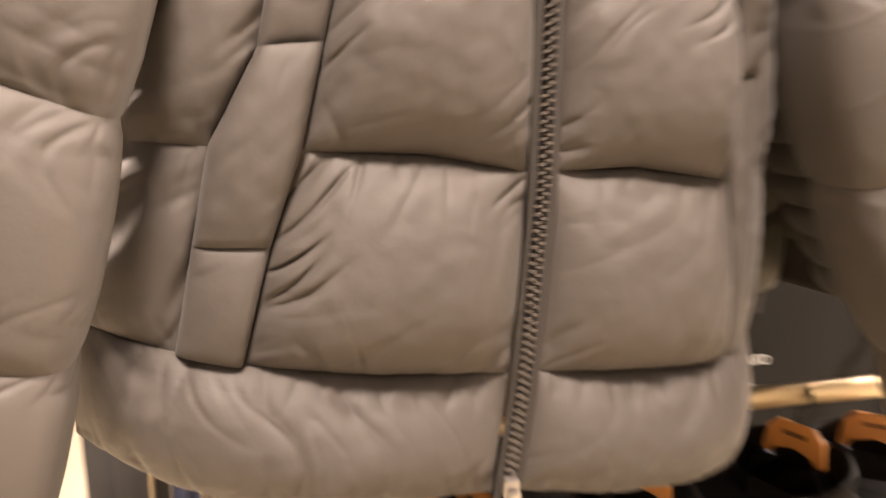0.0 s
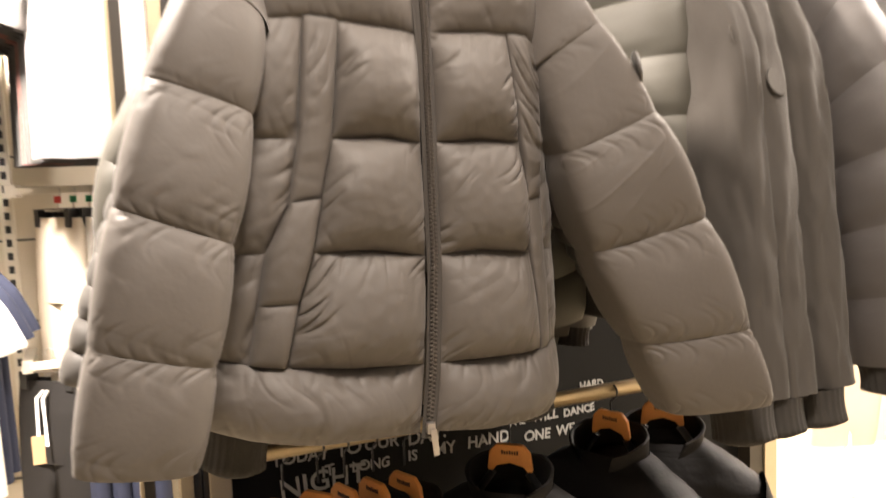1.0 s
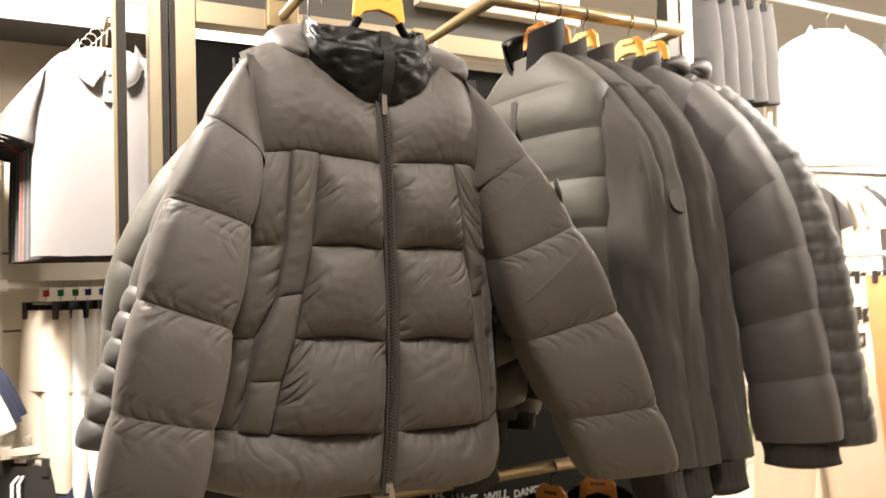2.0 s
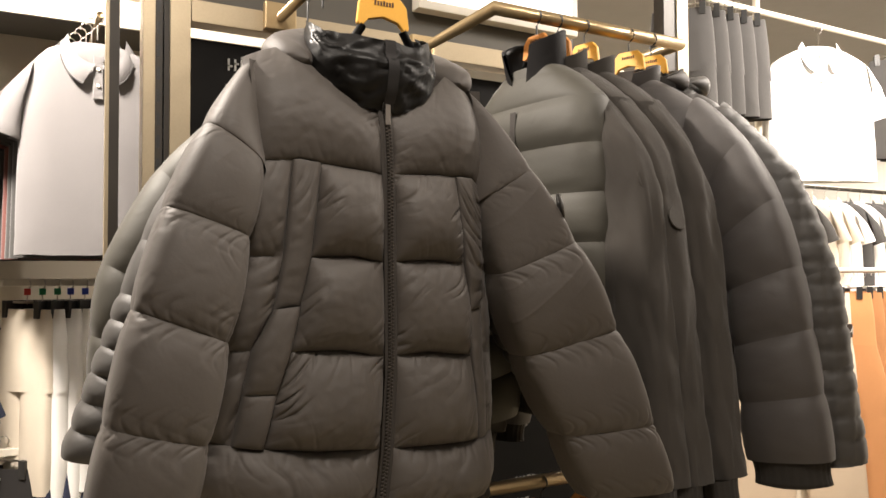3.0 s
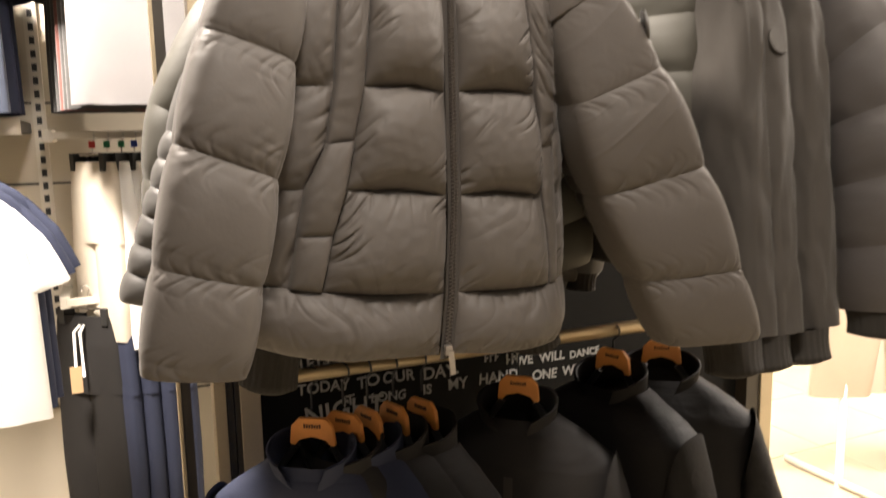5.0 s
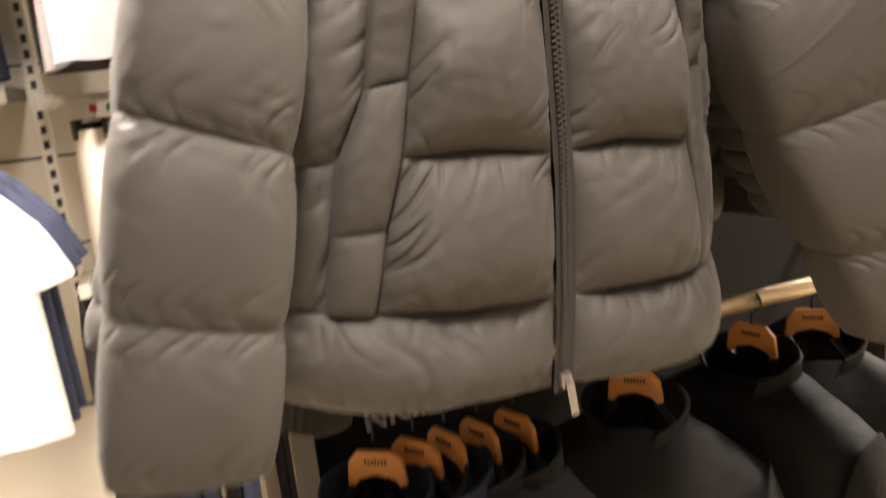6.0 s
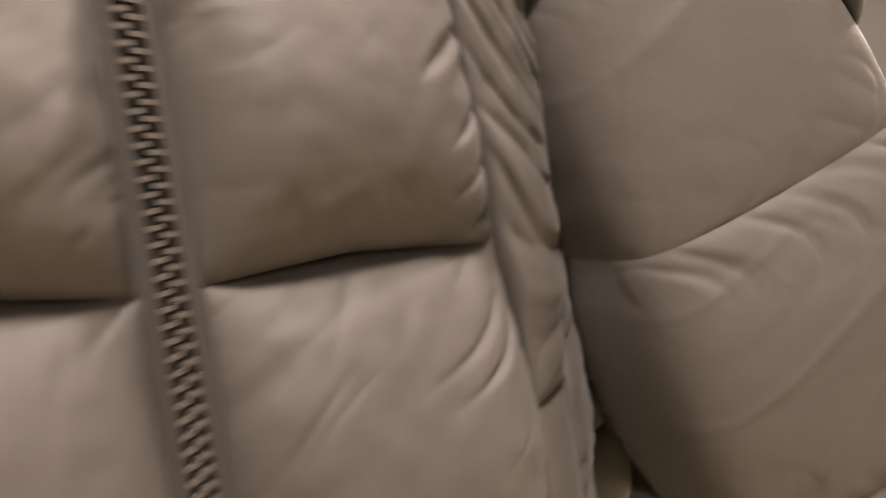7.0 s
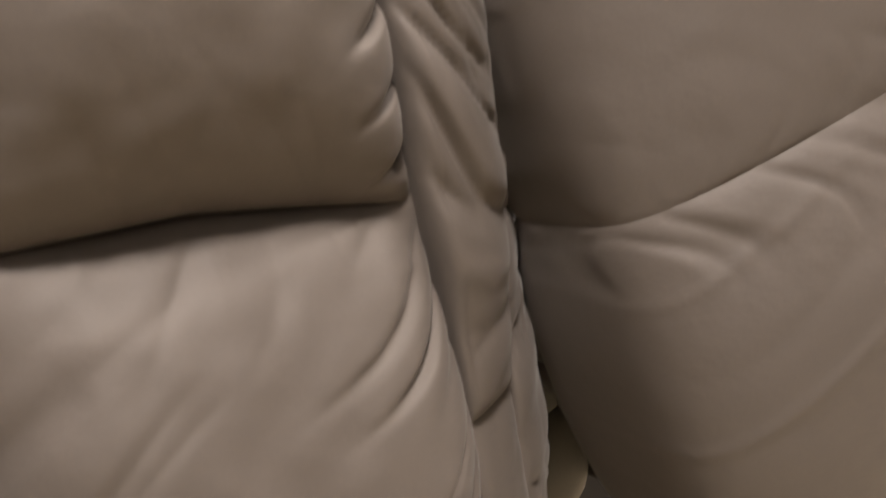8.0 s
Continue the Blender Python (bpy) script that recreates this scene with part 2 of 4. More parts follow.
yoke_l = table([-0.228, -0.19, -0.15, -0.116, -0.07, -0.03, 0.01], [1.972, 1.992, 2.008, 1.975, 1.930, 1.905, 1.897])
yoke_r = table([0.0, 0.03, 0.07, 0.12, 0.160, 0.204], [1.897, 1.903, 1.925, 1.965, 2.000, 1.955])


def base_y(x, z):
    y = 0.004
    if x < -0.18:
        y += 3.5 * (x + 0.18) ** 2
    if x > 0.13:
        y += 5.0 * (x - 0.13) ** 2
    if z > 1.84:
        y += 2.6 * (z - 1.84) ** 2
    return y


def front_panel(name, left, right, low, high, puff, parent, seed, n=44, lift=0.0, folds=1.0, lean=0.75, gather=(1, 1), tucks=1.0, freq=19.0, even=0.0, mat=None, label=""):
    """One stuffed panel of the front: pinched in along its seams, with gathers at the seams and slanting drag folds."""
    zm = (low(lerp(left(1.6), right(1.6), 0.5)) + high(lerp(left(1.6), right(1.6), 0.5))) / 2
    mid = (lerp(left(zm), right(zm), 0.5), zm)

    def point(u, v):
        z = zm
        x = 0.0
        for _ in range(6):
            x = lerp(left(z), right(z), u)
            z = lerp(low(x), high(x), v)
        w, h = right(z) - left(z), high(x) - low(x)
        body = pillow(u, 3.0, 0.60) * pillow(v ** 0.86, 2.0, 0.66)
        edge = min(1.0, 6 * u) * min(1.0, 6 * (1 - u)) * min(1.0, 7 * v) * min(1.0, 7 * (1 - v))
        du, dv = min(u, 1 - u) * w, min(v, 1 - v) * h
        near = gather[0] if u < 0.5 else gather[1]
        side = 1 if u < 0.5 else -1
        d = puff * body * (1 + 0.20 * noise.noise(Vector((x * 9, z * 9, seed))))
        # long slanting drag folds, stronger towards the seams
        a = lean + 0.55 * (u - 0.5) + 0.35 * (v - 0.5)
        lx, lz = x - mid[0], z - mid[1]
        q, p = lx * math.cos(a) + lz * math.sin(a), -lx * math.sin(a) + lz * math.cos(a)
        rim = math.exp(-((min(du, dv) / 0.038) ** 2))
        patch = max(even, min(1.0, 0.30 + 1.9 * noise.noise(Vector((x * 10, z * 10, seed + 9)))))
        warp = noise.noise(Vector((x * 13, z * 13, seed + 1)))
        along = q * (4 + freq * 0.08)
        d += folds * edge * patch * (0.30 + 0.70 * rim) * (0.0050 * furrow(p * freq + 0.5 * warp, along, seed * 3.1) + 0.0042 * pleat(p * freq * 1.1 + 0.5 * warp, along, seed * 2.3))
        d += folds * 0.0022 * edge * rim * pleat(p * 42 + warp, q * 13, seed * 1.7)
        # gathers that run in from the upright seams
        reach = 0.012 + 0.040 * abs(noise.noise(Vector((seed, z * 26, 1.5))))
        some = max(0.0, min(1.0, 0.45 + 2.2 * noise.noise(Vector((seed * 2, z * 11, side)))))
        d += 0.0058 * near * some * math.exp(-((du / reach) ** 2)) * edge ** 0.3 * (pleat((lz - 0.75 * lx) * 50 + 0.9 * warp, lx * 11, seed + 4.4) + 0.5 * furrow((lz - 0.75 * lx) * 50 + 0.9 * warp, lx * 11, seed + 4.4))
        # short tucks along the level seams
        reach = 0.010 + 0.040 * abs(noise.noise(Vector((seed + 6, x * 18, 1.5))))
        d += tucks * 0.0042 * (0.3 + 0.7 * folds) * math.exp(-((dv / reach) ** 2)) * edge ** 0.3 * pleat((x + 0.4 * dv) * 40, dv * 9, seed + 7.7)
        d += 0.0008 * edge * noise.noise(Vector((x * 70, z * 70, seed + 2)))
        return (x, base_y(x, z) - lift * pillow(u, 8, 0.5) - d, z)

    return sheet(name, point, n, n, mat or NYLON, parent, label)


def sleeve(name, rings, puffs, parent, seed, mat, nu=56, nv=26, wrinkle=1.0, slant=0.8, sharp=2.1, names=None, mats=None, flat=0.85, front=0.72, quilt=0.0, side=0.45, gather=0.0, tilt=0.0):
    """A sleeve or trunk as stuffed rings: each ring is (inner x, z), (outer x, z), middle y, half depth. A mesh for every stretch between two seams."""
    made = []
    for i in range(len(rings) - 1):
        (a0, a1, ay, ab), (b0, b1, by, bb) = rings[i], rings[i + 1]

        def point(u, v, i=i):
            p0 = Vector((lerp(a0[0], b0[0], v), lerp(a0[1], b0[1], v)))
            p1 = Vector((lerp(a1[0], b1[0], v), lerp(a1[1], b1[1], v)))
            c, hv = (p0 + p1) / 2, (p1 - p0) / 2
            w = 2 * math.pi * u
            cw, sw = squared(math.cos(w), flat), squared(math.sin(w), front)
            fat = puffs[i] * pillow(v, sharp, 0.70)
            tight = puffs[i] > 0.0045
            hl = hv.length
            x, z, y = c.x + hv.x * cw, c.y + hv.y * cw, lerp(ay, by, v) + lerp(ab, bb, v) * sw + tilt * cw * min(1.0, i + v)
            edge = min(1.0, 7 * v) * min(1.0, 7 * (1 - v)) if tight else 1.0
            dv = min(v, 1 - v) * 0.15 if tight else 1.0
            q, p = x * math.cos(slant) + z * math.sin(slant), -x * math.sin(slant) + z * math.cos(slant)
            fat *= 1 + 0.25 * noise.noise(Vector((x * 9, y * 9 + seed, z * 9)))
            patch = max(0.0, min(1.0, 0.25 + 1.9 * noise.noise(Vector((x * 9, y * 9 + seed, z * 9)))))
            rim = math.exp(-((dv / 0.040) ** 2))
            fat += wrinkle * 0.0050 * edge * patch * (0.35 + 0.65 * rim) * furrow(p * 24, q * 5, y * 8 + seed)
            fat += wrinkle * 0.0010 * edge * patch * pleat((p + 0.4 * q) * 34, (q - 0.4 * p) * 8, y * 8 + seed)
            reach = 0.014 + 0.065 * abs(noise.noise(Vector((seed, x * 16, y * 16))))
            fat += wrinkle * 0.0048 * math.exp(-((dv / reach) ** 2)) * edge ** 0.3 * (pleat((q + 0.25 * p) * 40, dv * 8, y * 14 + seed) + 0.4 * furrow((q + 0.25 * p) * 40, dv * 8, y * 14 + seed))
            fat += wrinkle * 0.0012 * edge * noise.noise(Vector((x * 40, y * 40, z * 40 + seed)))
            if gather:
                pull = gather * (0.3 if i < 2 else 1.0)
                run = cw * hl + 0.02 * math.sin(9 * v + seed)
                fat += pull * 0.0040 * math.exp(-((dv / (0.6 * reach + 0.012)) ** 2)) * edge ** 0.4 * pleat(run * 55, v * 1.5 + i, sw * 1.5 + seed)
                fat += pull * 0.0008 * edge * patch * furrow(run * 22 + v * 2.0, v * 1.2 + i, sw + seed)
                line = noise.noise(Vector((q * 3 + seed, p * 22, y * 4 + 2 * i)))
                fat += gather * 0.0010 * edge * patch * math.exp(-((line / 0.07) ** 2))
            if quilt:
                for c in (p + q, p - q):
                    fat -= 0.0045 * math.exp(-((((c / quilt) % 1.0) - 0.5) * quilt / 0.006) ** 2)
            dx, dz = (hv.x / hl, hv.y / hl) if hl else (1, 0)
            return (x + dx * cw * (fat if not tight else side * fat), y + sw * fat, z + dz * cw * (fat if not tight else side * fat))

        made.append(sheet(names[i] if names else name, point, nu, nv, mats[i] if mats else mat, parent, round_u=True))
    return made


def cuff_roll(ring, parent, mat, name="cuff", depth=0.03, shrink=0.72, tilt=0.0):
    """The turned-in end of a sleeve, with a closed bottom inside."""
    (a0, a1, ay, ab) = ring
    p0, p1 = Vector(a0), Vector(a1)
    c, hv = (p0 + p1) / 2, (p1 - p0) / 2
    n = Vector((hv.y, -hv.x)).normalized()
    if n.y < 0:
        n = -n

    def point(u, v):
        w = 2 * math.pi * u
        k = lerp(1.0, shrink, min(1.0, v * 2)) if v <= 0.5 else lerp(shrink, 0.0, (v - 0.5) * 2)
        up = n * (depth * min(1.0, v * 2))
        return (c.x + hv.x * math.cos(w) * k + up.x, ay + (ab * math.sin(w) + tilt * math.cos(w)) * k, c.y + hv.y * math.cos(w) * k + up.y)

    return sheet(name, point, 32, 8, mat, parent, round_u=True)


def zip_row(name, xf, z0, z1, yf, pitch, parent, mat):
    """The coil of a zip: two interlocking rows of small teeth."""
    bm = bmesh.new()
    k = 0
    z = z0
    while z < z1:
        x, y = xf(z), yf(z)
        s = 0.0022 if k % 2 else -0.0022
        bmesh.ops.create_cube(bm, size=1, matrix=Matrix.LocRotScale((x + s, y, z), Euler((0, 0.14 if k % 2 else -0.14, 0)), (0.0052, 0.0030, pitch * 0.66)))
        z += pitch
        k += 1
    ob = part(name, bm, mat, parent)
    ob["kind"] = "stuff"
    return ob


def hook(points_up, parent, mat, radius=0.0022, side=1.0, turn=False):
    """A hanger's hook: a stem and three quarters of a circle over the rail, ending at the top at z = points_up."""
    r = 0.017
    pts = [(0, 0, points_up - 0.085), (0, 0, points_up - 2 * r - 0.006)]
    for k in range(10):
        w = math.radians(-70 + k * 30)
        pts.append((side * r * math.cos(w) * 1.0, 0, points_up - r + r * math.sin(w)))
    if turn:
        pts = [(0, p[0], p[2]) for p in pts]
    return pipe("hook", pts, radius, mat, parent, sides=8)


jacket = thing("puffer_jacket", (0, 0, 1.24), "taupe quilted puffer jacket with hood, zipped up on a hanger", "jacket")


def under(ob):
    """Sets parts made in world places under a thing without moving them."""
    for o in scene.collection.objects:
        if o.parent is ob and "placed" not in o:
            o.matrix_parent_inverse = ob.matrix_world.inverted()
            o["placed"] = 1


zl, zr = (lambda z: zip_x(z) - 0.0108), (lambda z: zip_x(z) + 0.0108)
J = jacket
front_panel("chest_yoke", side_l, zl, seam_a, yoke_l, 0.020, J, 1.3, 110, folds=0.35, gather=(0.3, 0.9))
front_panel("chest_yoke", zr, side_r, seam_a, yoke_r, 0.020, J, 2.6, 110, folds=0.25, gather=(0.5, 0.3))
for k, (lo, hi) in enumerate(((seam_b, seam_a), (seam_c, seam_b), (seam_d, seam_c))):
    front_panel("quilted_panel", band_l_in, zl, lo, hi, 0.037, J, 3.1 + k, 130, folds=(0.4, 0.45, 1.0)[k], gather=(1.2, 1.2))
    front_panel("quilted_panel", zr, band_r_in, lo, hi, 0.037, J, 7.7 + k * 1.3, 130, folds=(0.35, 0.4, 0.9)[k], gather=(1.2, 1.5), lean=0.95)
    front_panel("side_panel", side_l, band_l_out, lo, hi, 0.016, J, 12.2 + k, 44, folds=0.5)
    front_panel("side_panel", band_r_out, side_r, lo, hi, 0.010, J, 15.9 + k, 28, folds=0.6)
front_panel("hem_panel", side_l, zl, hem, seam_d, 0.034, J, 21.0, 150, folds=1.0, lean=1.75, even=0.15, freq=17.0)
front_panel("hem_panel", zr, side_r, hem, seam_d, 0.034, J, 22.5, 150, folds=1.0, lean=1.25, even=0.15, freq=17.0)
front_panel("pocket_band", band_l_out, band_l_in, pocket_top, seam_a, 0.011, J, 31.0, 56, lift=0.006, folds=0.55, lean=0.7, gather=(0, 0), tucks=0.2, freq=48, even=0.6)
front_panel("pocket_band", band_l_out, band_l_in, pocket_end, pocket_top, 0.011, J, 32.0, 32, lift=0.012, folds=0.25, gather=(0.25, 0.25), tucks=0.2)
front_panel("pocket_band", band_l_out, band_l_in, seam_d, pocket_end, 0.011, J, 33.0, 32, lift=0.010, folds=0.25, gather=(0.25, 0.25), tucks=0.2)
front_panel("pocket_band", band_r_in, band_r_out, pocket_r, seam_a, 0.013, J, 34.0, 110, lift=0.006, folds=1.1, lean=-0.75, gather=(0, 0), tucks=0.1, freq=54, even=0.8)
front_panel("pocket_band", band_r_in, band_r_out, seam_d, pocket_r, 0.010, J, 35.0, 50, lift=0.004, folds=0.4, gather=(0.25, 0.25), tucks=0.2)

# back of the trunk, which closes it behind
def back_point(u, v):
    z0 = lerp(1.27, 1.96, v)
    x = lerp(side_l(z0), side_r(z0), u)
    y = base_y(x, min(z0, 1.84)) + 0.15 * pillow(u, 2.2, 0.6) * (1 - 0.45 * max(0, v - 0.7) / 0.3) + 0.014 * abs(math.sin(v * 4.6 * math.pi)) * pillow(u, 4, 0.5)
    return (x, y, lerp(hem(x), 1.96 + 0.05 * math.sin(math.pi * u), v))


sheet("back", back_point, 30, 60, NYLON, J)

R = [((0.178, 1.745), (0.190, 1.965), 0.085, 0.060), ((0.190, 1.757), (0.263, 1.815), 0.018, 0.050), ((0.216, 1.625), (0.336, 1.684), -0.020, 0.046),
     ((0.256, 1.478), (0.419, 1.525), -0.032, 0.046), ((0.326, 1.334), (0.486, 1.350), -0.052, 0.046), ((0.384, 1.214), (0.531, 1.224), -0.058, 0.040)]
L = [((-0.190, 1.755), (-0.212, 1.975), 0.085, 0.060), ((-0.210, 1.795), (-0.293, 1.850), 0.015, 0.050), ((-0.235, 1.680), (-0.354, 1.722), -0.010, 0.048),
     ((-0.270, 1.528), (-0.397, 1.578), -0.030, 0.048), ((-0.300, 1.390), (-0.433, 1.428), -0.044, 0.048), ((-0.328, 1.272), (-0.458, 1.292), -0.052, 0.042)]
sleeve("sleeve_panel", R, [0.010, 0.009, 0.017, 0.016, 0.012], J, 41.0, NYLON, nu=240, nv=90, wrinkle=0.20, gather=1.0, tilt=-0.030, flat=0.80, front=0.40)
sleeve("sleeve_panel", L, [0.013, 0.015, 0.015, 0.015, 0.012], J, 47.0, NYLON, nu=240, nv=90, wrinkle=0.20, gather=0.9, flat=0.80, front=0.58)
cuff_roll(R[-1], J, NYLON, tilt=-0.030)
cuff_roll(L[-1], J, NYLON)

# zip, its sliders and pulls
zip_y = lambda z: base_y(0, z) + 0.001
sheet("zip_tape", lambda u, v: (zip_x(lerp(1.235, 2.0, v)) + (u - 0.5) * 0.0225, zip_y(lerp(1.235, 1.90, v)) - 0.006 - 0.0015 * (abs(u - 0.5) > 0.3), lerp(1.235, 1.905, v)), 10, 60, ZIP_TAPE, J)
zip_row("zip_teeth", zip_x, 1.245, 1.90, lambda z: zip_y(z) - 0.0085, 0.0030, J, ZIP_TEETH)
for z, drop, tilt in ((1.250, 0.034, 0.10), (1.908, 0.030, 0.0)):
    bm = bmesh.new()
    box_bm(bm, zip_x(z) - 0.006, zip_x(z) + 0.006, zip_y(z) - 0.017, zip_y(z) - 0.006, z - 0.008, z + 0.008, 0.002)
    slider = part("zip_slider", bm, PULL_METAL, J, "small metal zip slider")
    bm = bmesh.new()
    box_bm(bm, -0.0045, 0.0045, -0.0012, 0.0012, -drop, 0.004, 0.001)
    pull = part("zip_pull", bm, PULL_METAL, slider)
    pull.matrix_basis = pose(zip_x(z) + 0.001, zip_y(z) - 0.021, z - 0.004, 0, -math.degrees(tilt), 0)

# stand collar with dark lining, and the hood folded behind it


def collar_point(u, v):
    a = lerp(-1.18, 1.18, u) * math.pi / 2
    sx, cy = math.sin(a), math.cos(a)
    x = 0.004 + (0.122 - 0.012 * v) * sx
    z = 1.897 + 0.082 * (1 - cy) * (1 - 0.5 * v) + 0.118 * v + 0.010 * noise.noise(Vector((u * 7, v * 3, 1)))
    y = 0.085 - (0.080 + 0.006 * v) * cy - 0.020 * math.sin(math.pi * v) * pillow(u, 4, 0.5) + 0.008 * furrow(u * 6 + v * 5, v * 2.0 - u * 9, 5.5) + 0.005 * pleat(u * 10 - v * 7, v * 2.5, 2.5)
    return (x, y, z)


bm = bmesh.new()
bmesh.ops.create_cone(bm, segments=24, radius1=0.026, radius2=0.025, depth=0.004, cap_ends=True)
badge = part("sleeve_badge", bm, SLATE_PUFF, J, "round dark rubber sleeve badge", True)
badge.matrix_basis = look((0.316, -0.060, 1.744), (-0.6, 0.45, 1.55))
sheet("collar", collar_point, 64, 20, BLACK_NYLON, J, "glossy black funnel collar lining")
sheet("collar_lining", lambda u, v: (lambda p: (p[0] * 0.93, p[1] + 0.016, p[2] + 0.002))(collar_point(u, v)), 48, 12, BLACK_NYLON, J)
sheet("collar_tape", lambda u, v: (0.004 + (u - 0.5) * 0.02, collar_point(0.5, v)[1] - 0.003, collar_point(0.5, v)[2]), 4, 12, BLACK_CLOTH, J)


def hood_point(u, v):
    a = lerp(-0.13, 1.13, u) * math.pi
    c = Vector((0.020 - 0.155 * math.cos(a), 0.085 + 0.125 * math.sin(a), 1.998 + 0.050 * math.sin(a) - 0.006 * u))
    w = 2 * math.pi * v
    r = 0.054 * pillow(u, 4.0, 0.60) + 0.002 + 0.004 * furrow(u * 9, math.cos(w) * 1.6, 3.3)
    out = Vector((-math.cos(a), math.sin(a), 0))
    return c + out * (r * 0.95 * math.cos(w)) + Vector((0, 0, r * 0.75 * math.sin(w)))


sheet("hood", lambda u, v: hood_point(v, u), 30, 60, NYLON, J, round_u=True)
under(J)


def neck_hanger(at, turn, mat, parent_label, hook_up=0.13, scale=1.0, group="", steel=STEEL):
    """A wooden-look hanger: a broad shaped neck plate with a printed line, sloping arms and a steel hook over the rail."""
    h = thing("hanger", at, parent_label, "hanger", group, turn)
    bm = bmesh.new()
    outline = [(-0.030, 0.058), (0.030, 0.058), (0.047, 0.040), (0.052, 0.0), (0.044, -0.008), (0.030, 0.008), (0.0, 0.016), (-0.030, 0.008), (-0.044, -0.008), (-0.052, 0.0), (-0.047, 0.040)]
    vs = [bm.verts.new((x * scale, -0.005, z * scale)) for x, z in outline]
    face = bm.faces.new(vs)
    ext = bmesh.ops.extrude_face_region(bm, geom=[face])
    bmesh.ops.translate(bm, verts=[e for e in ext["geom"] if isinstance(e, bmesh.types.BMVert)], vec=(0, 0.010, 0))
    bmesh.ops.recalc_face_normals(bm, faces=bm.faces)
    bmesh.ops.bevel(bm, geom=bm.edges[:], offset=0.0015, segments=1, affect="EDGES")
    part("neck_plate", bm, mat, h)
    for s in (-1, 1):
        pipe("arm", [(s * 0.040 * scale, 0.0, -0.004), (s * 0.085, 0.004, -0.075), (s * 0.150, 0.004, -0.128)], 0.008, BLACK_HOOK, h, "dark sloping arm")
    bm = bmesh.new()
    for k in range(7):
        x = (-0.0185 + k * 0.0058) * scale
        box_bm(bm, x, x + 0.0036 * scale, -0.0062, -0.0052, 0.036 * scale, (0.0435 if k % 3 else 0.0450) * scale)
    part("printed_line", bm, PRINT_DARK, h)["kind"] = "stuff"
    hook(hook_up, h, steel)
    return h


# hanger of the jacket in front: hung from the arm
neck_hanger((0.042, 0.105, 2.078), 0, HANGER_YELLOW, "yellow shaped hanger with printed line inside the puffer jacket", 0.212)

# ---- room shell ----
def slab(name, x0, x1, y0, y1, z0, z1, mat):
    return tagged(box(name, x0, x1, y0, y1, z0, z1, mat), kind="structure")


floor = slab("floor", -4.0, 8.0, -4.0, 6.0, -0.12, -0.003, JOINT)
# ceiling, south and west walls are unseen and kept dark against fill light
slab("ceiling", -4.0, 8.0, -4.0, 6.0, 3.2, 3.3, CEILING)
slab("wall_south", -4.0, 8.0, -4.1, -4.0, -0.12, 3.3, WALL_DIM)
slab("wall_north", -4.0, 8.0, 6.0, 6.1, -0.12, 3.3, WALL_WHITE)
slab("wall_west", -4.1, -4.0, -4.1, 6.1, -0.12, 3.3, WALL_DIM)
slab("wall_east", 8.0, 8.1, -4.1, 6.1, -0.12, 3.3, WALL_WHITE)
slab("wall_left", -4.0, 0.9, 1.98, 2.08, -0.003, 3.2, WALL_BEIGE)

# ---- display unit: posts, beams, printed panel ----
unit = thing("display_unit", (0.65, 0.80, 0), "bronze-framed shop wall unit with black printed back panel", "display unit")
box("back_panel", -0.20, 1.45, 0.80, 0.83, 0.10, 2.22, PANEL_BLACK, unit, "black panel with white handwritten words")
box("fascia", -0.175, 1.06, 0.82, 0.86, 2.29, 2.75, FASCIA, unit, "plain grey fascia board")
box("top_beam", -0.175, 1.41, 0.745, 0.80, 2.245, 2.300, POST_GOLD, unit, bevel=0.002)
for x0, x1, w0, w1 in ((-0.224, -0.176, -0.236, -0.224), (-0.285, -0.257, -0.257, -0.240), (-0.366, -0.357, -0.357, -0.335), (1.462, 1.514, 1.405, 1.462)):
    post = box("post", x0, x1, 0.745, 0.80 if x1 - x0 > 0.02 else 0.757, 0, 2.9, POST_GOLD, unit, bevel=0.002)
    # the post's turned-away side: its shade is put into the darker colour
    box("post_web", w0, w1, 0.752, 0.80, 0.002, 2.89, POST_DARK, unit, "side of the post, shade put into its dark colour")
for k in range(42):
    box("slot", -0.2525, -0.2455, 0.7505, 0.7535, 0.5 + k * 0.055, 0.53 + k * 0.055, BLACK_HOOK, post)
under(unit)
sign = thing("light_box", (0.75, 0.80, 2.42), "lit white sign box with a cream frame above the rail", "sign")
box("frame", 0.46, 1.04, 0.770, 0.815, 2.395, 2.86, SHELF_WHITE, sign, bevel=0.003)
box("lit_face", 0.485, 1.015, 0.766, 0.772, 2.420, 2.84, LIT, sign, "glowing white face")
under(sign)

rail = thing("straight_rail_arm", (0.042, 0.745, 2.28), "champagne metal rail arm on a square bracket", "rail")
pipe("bar", [(0.042, 0.745, 2.283), (0.042, 0.03, 2.283)], 0.0125, BRASS, rail)
box("bracket", 0.0, 0.082, 0.722, 0.744, 2.250, 2.320, BRASS, rail, "square brass bracket", bevel=0.003)
under(rail)
rail = thing("u_shaped_rail", (0.75, 0.745, 2.26), "champagne metal rail bent in a square loop", "rail")
pipe("bar", [(0.452, 0.742, 2.262), (0.452, 0.36, 2.262), (1.063, 0.36, 2.262), (1.063, 0.742, 2.262)], 0.0125, BRASS, rail)
for x in (0.452, 1.063):
    box("bracket", x - 0.035, x + 0.035, 0.728, 0.744, 2.240, 2.300, BRASS, rail, bevel=0.003)
under(rail)
rail = thing("lower_rail", (0.5, 0.36, 1.133), "champagne metal rail below, open at its end", "rail")
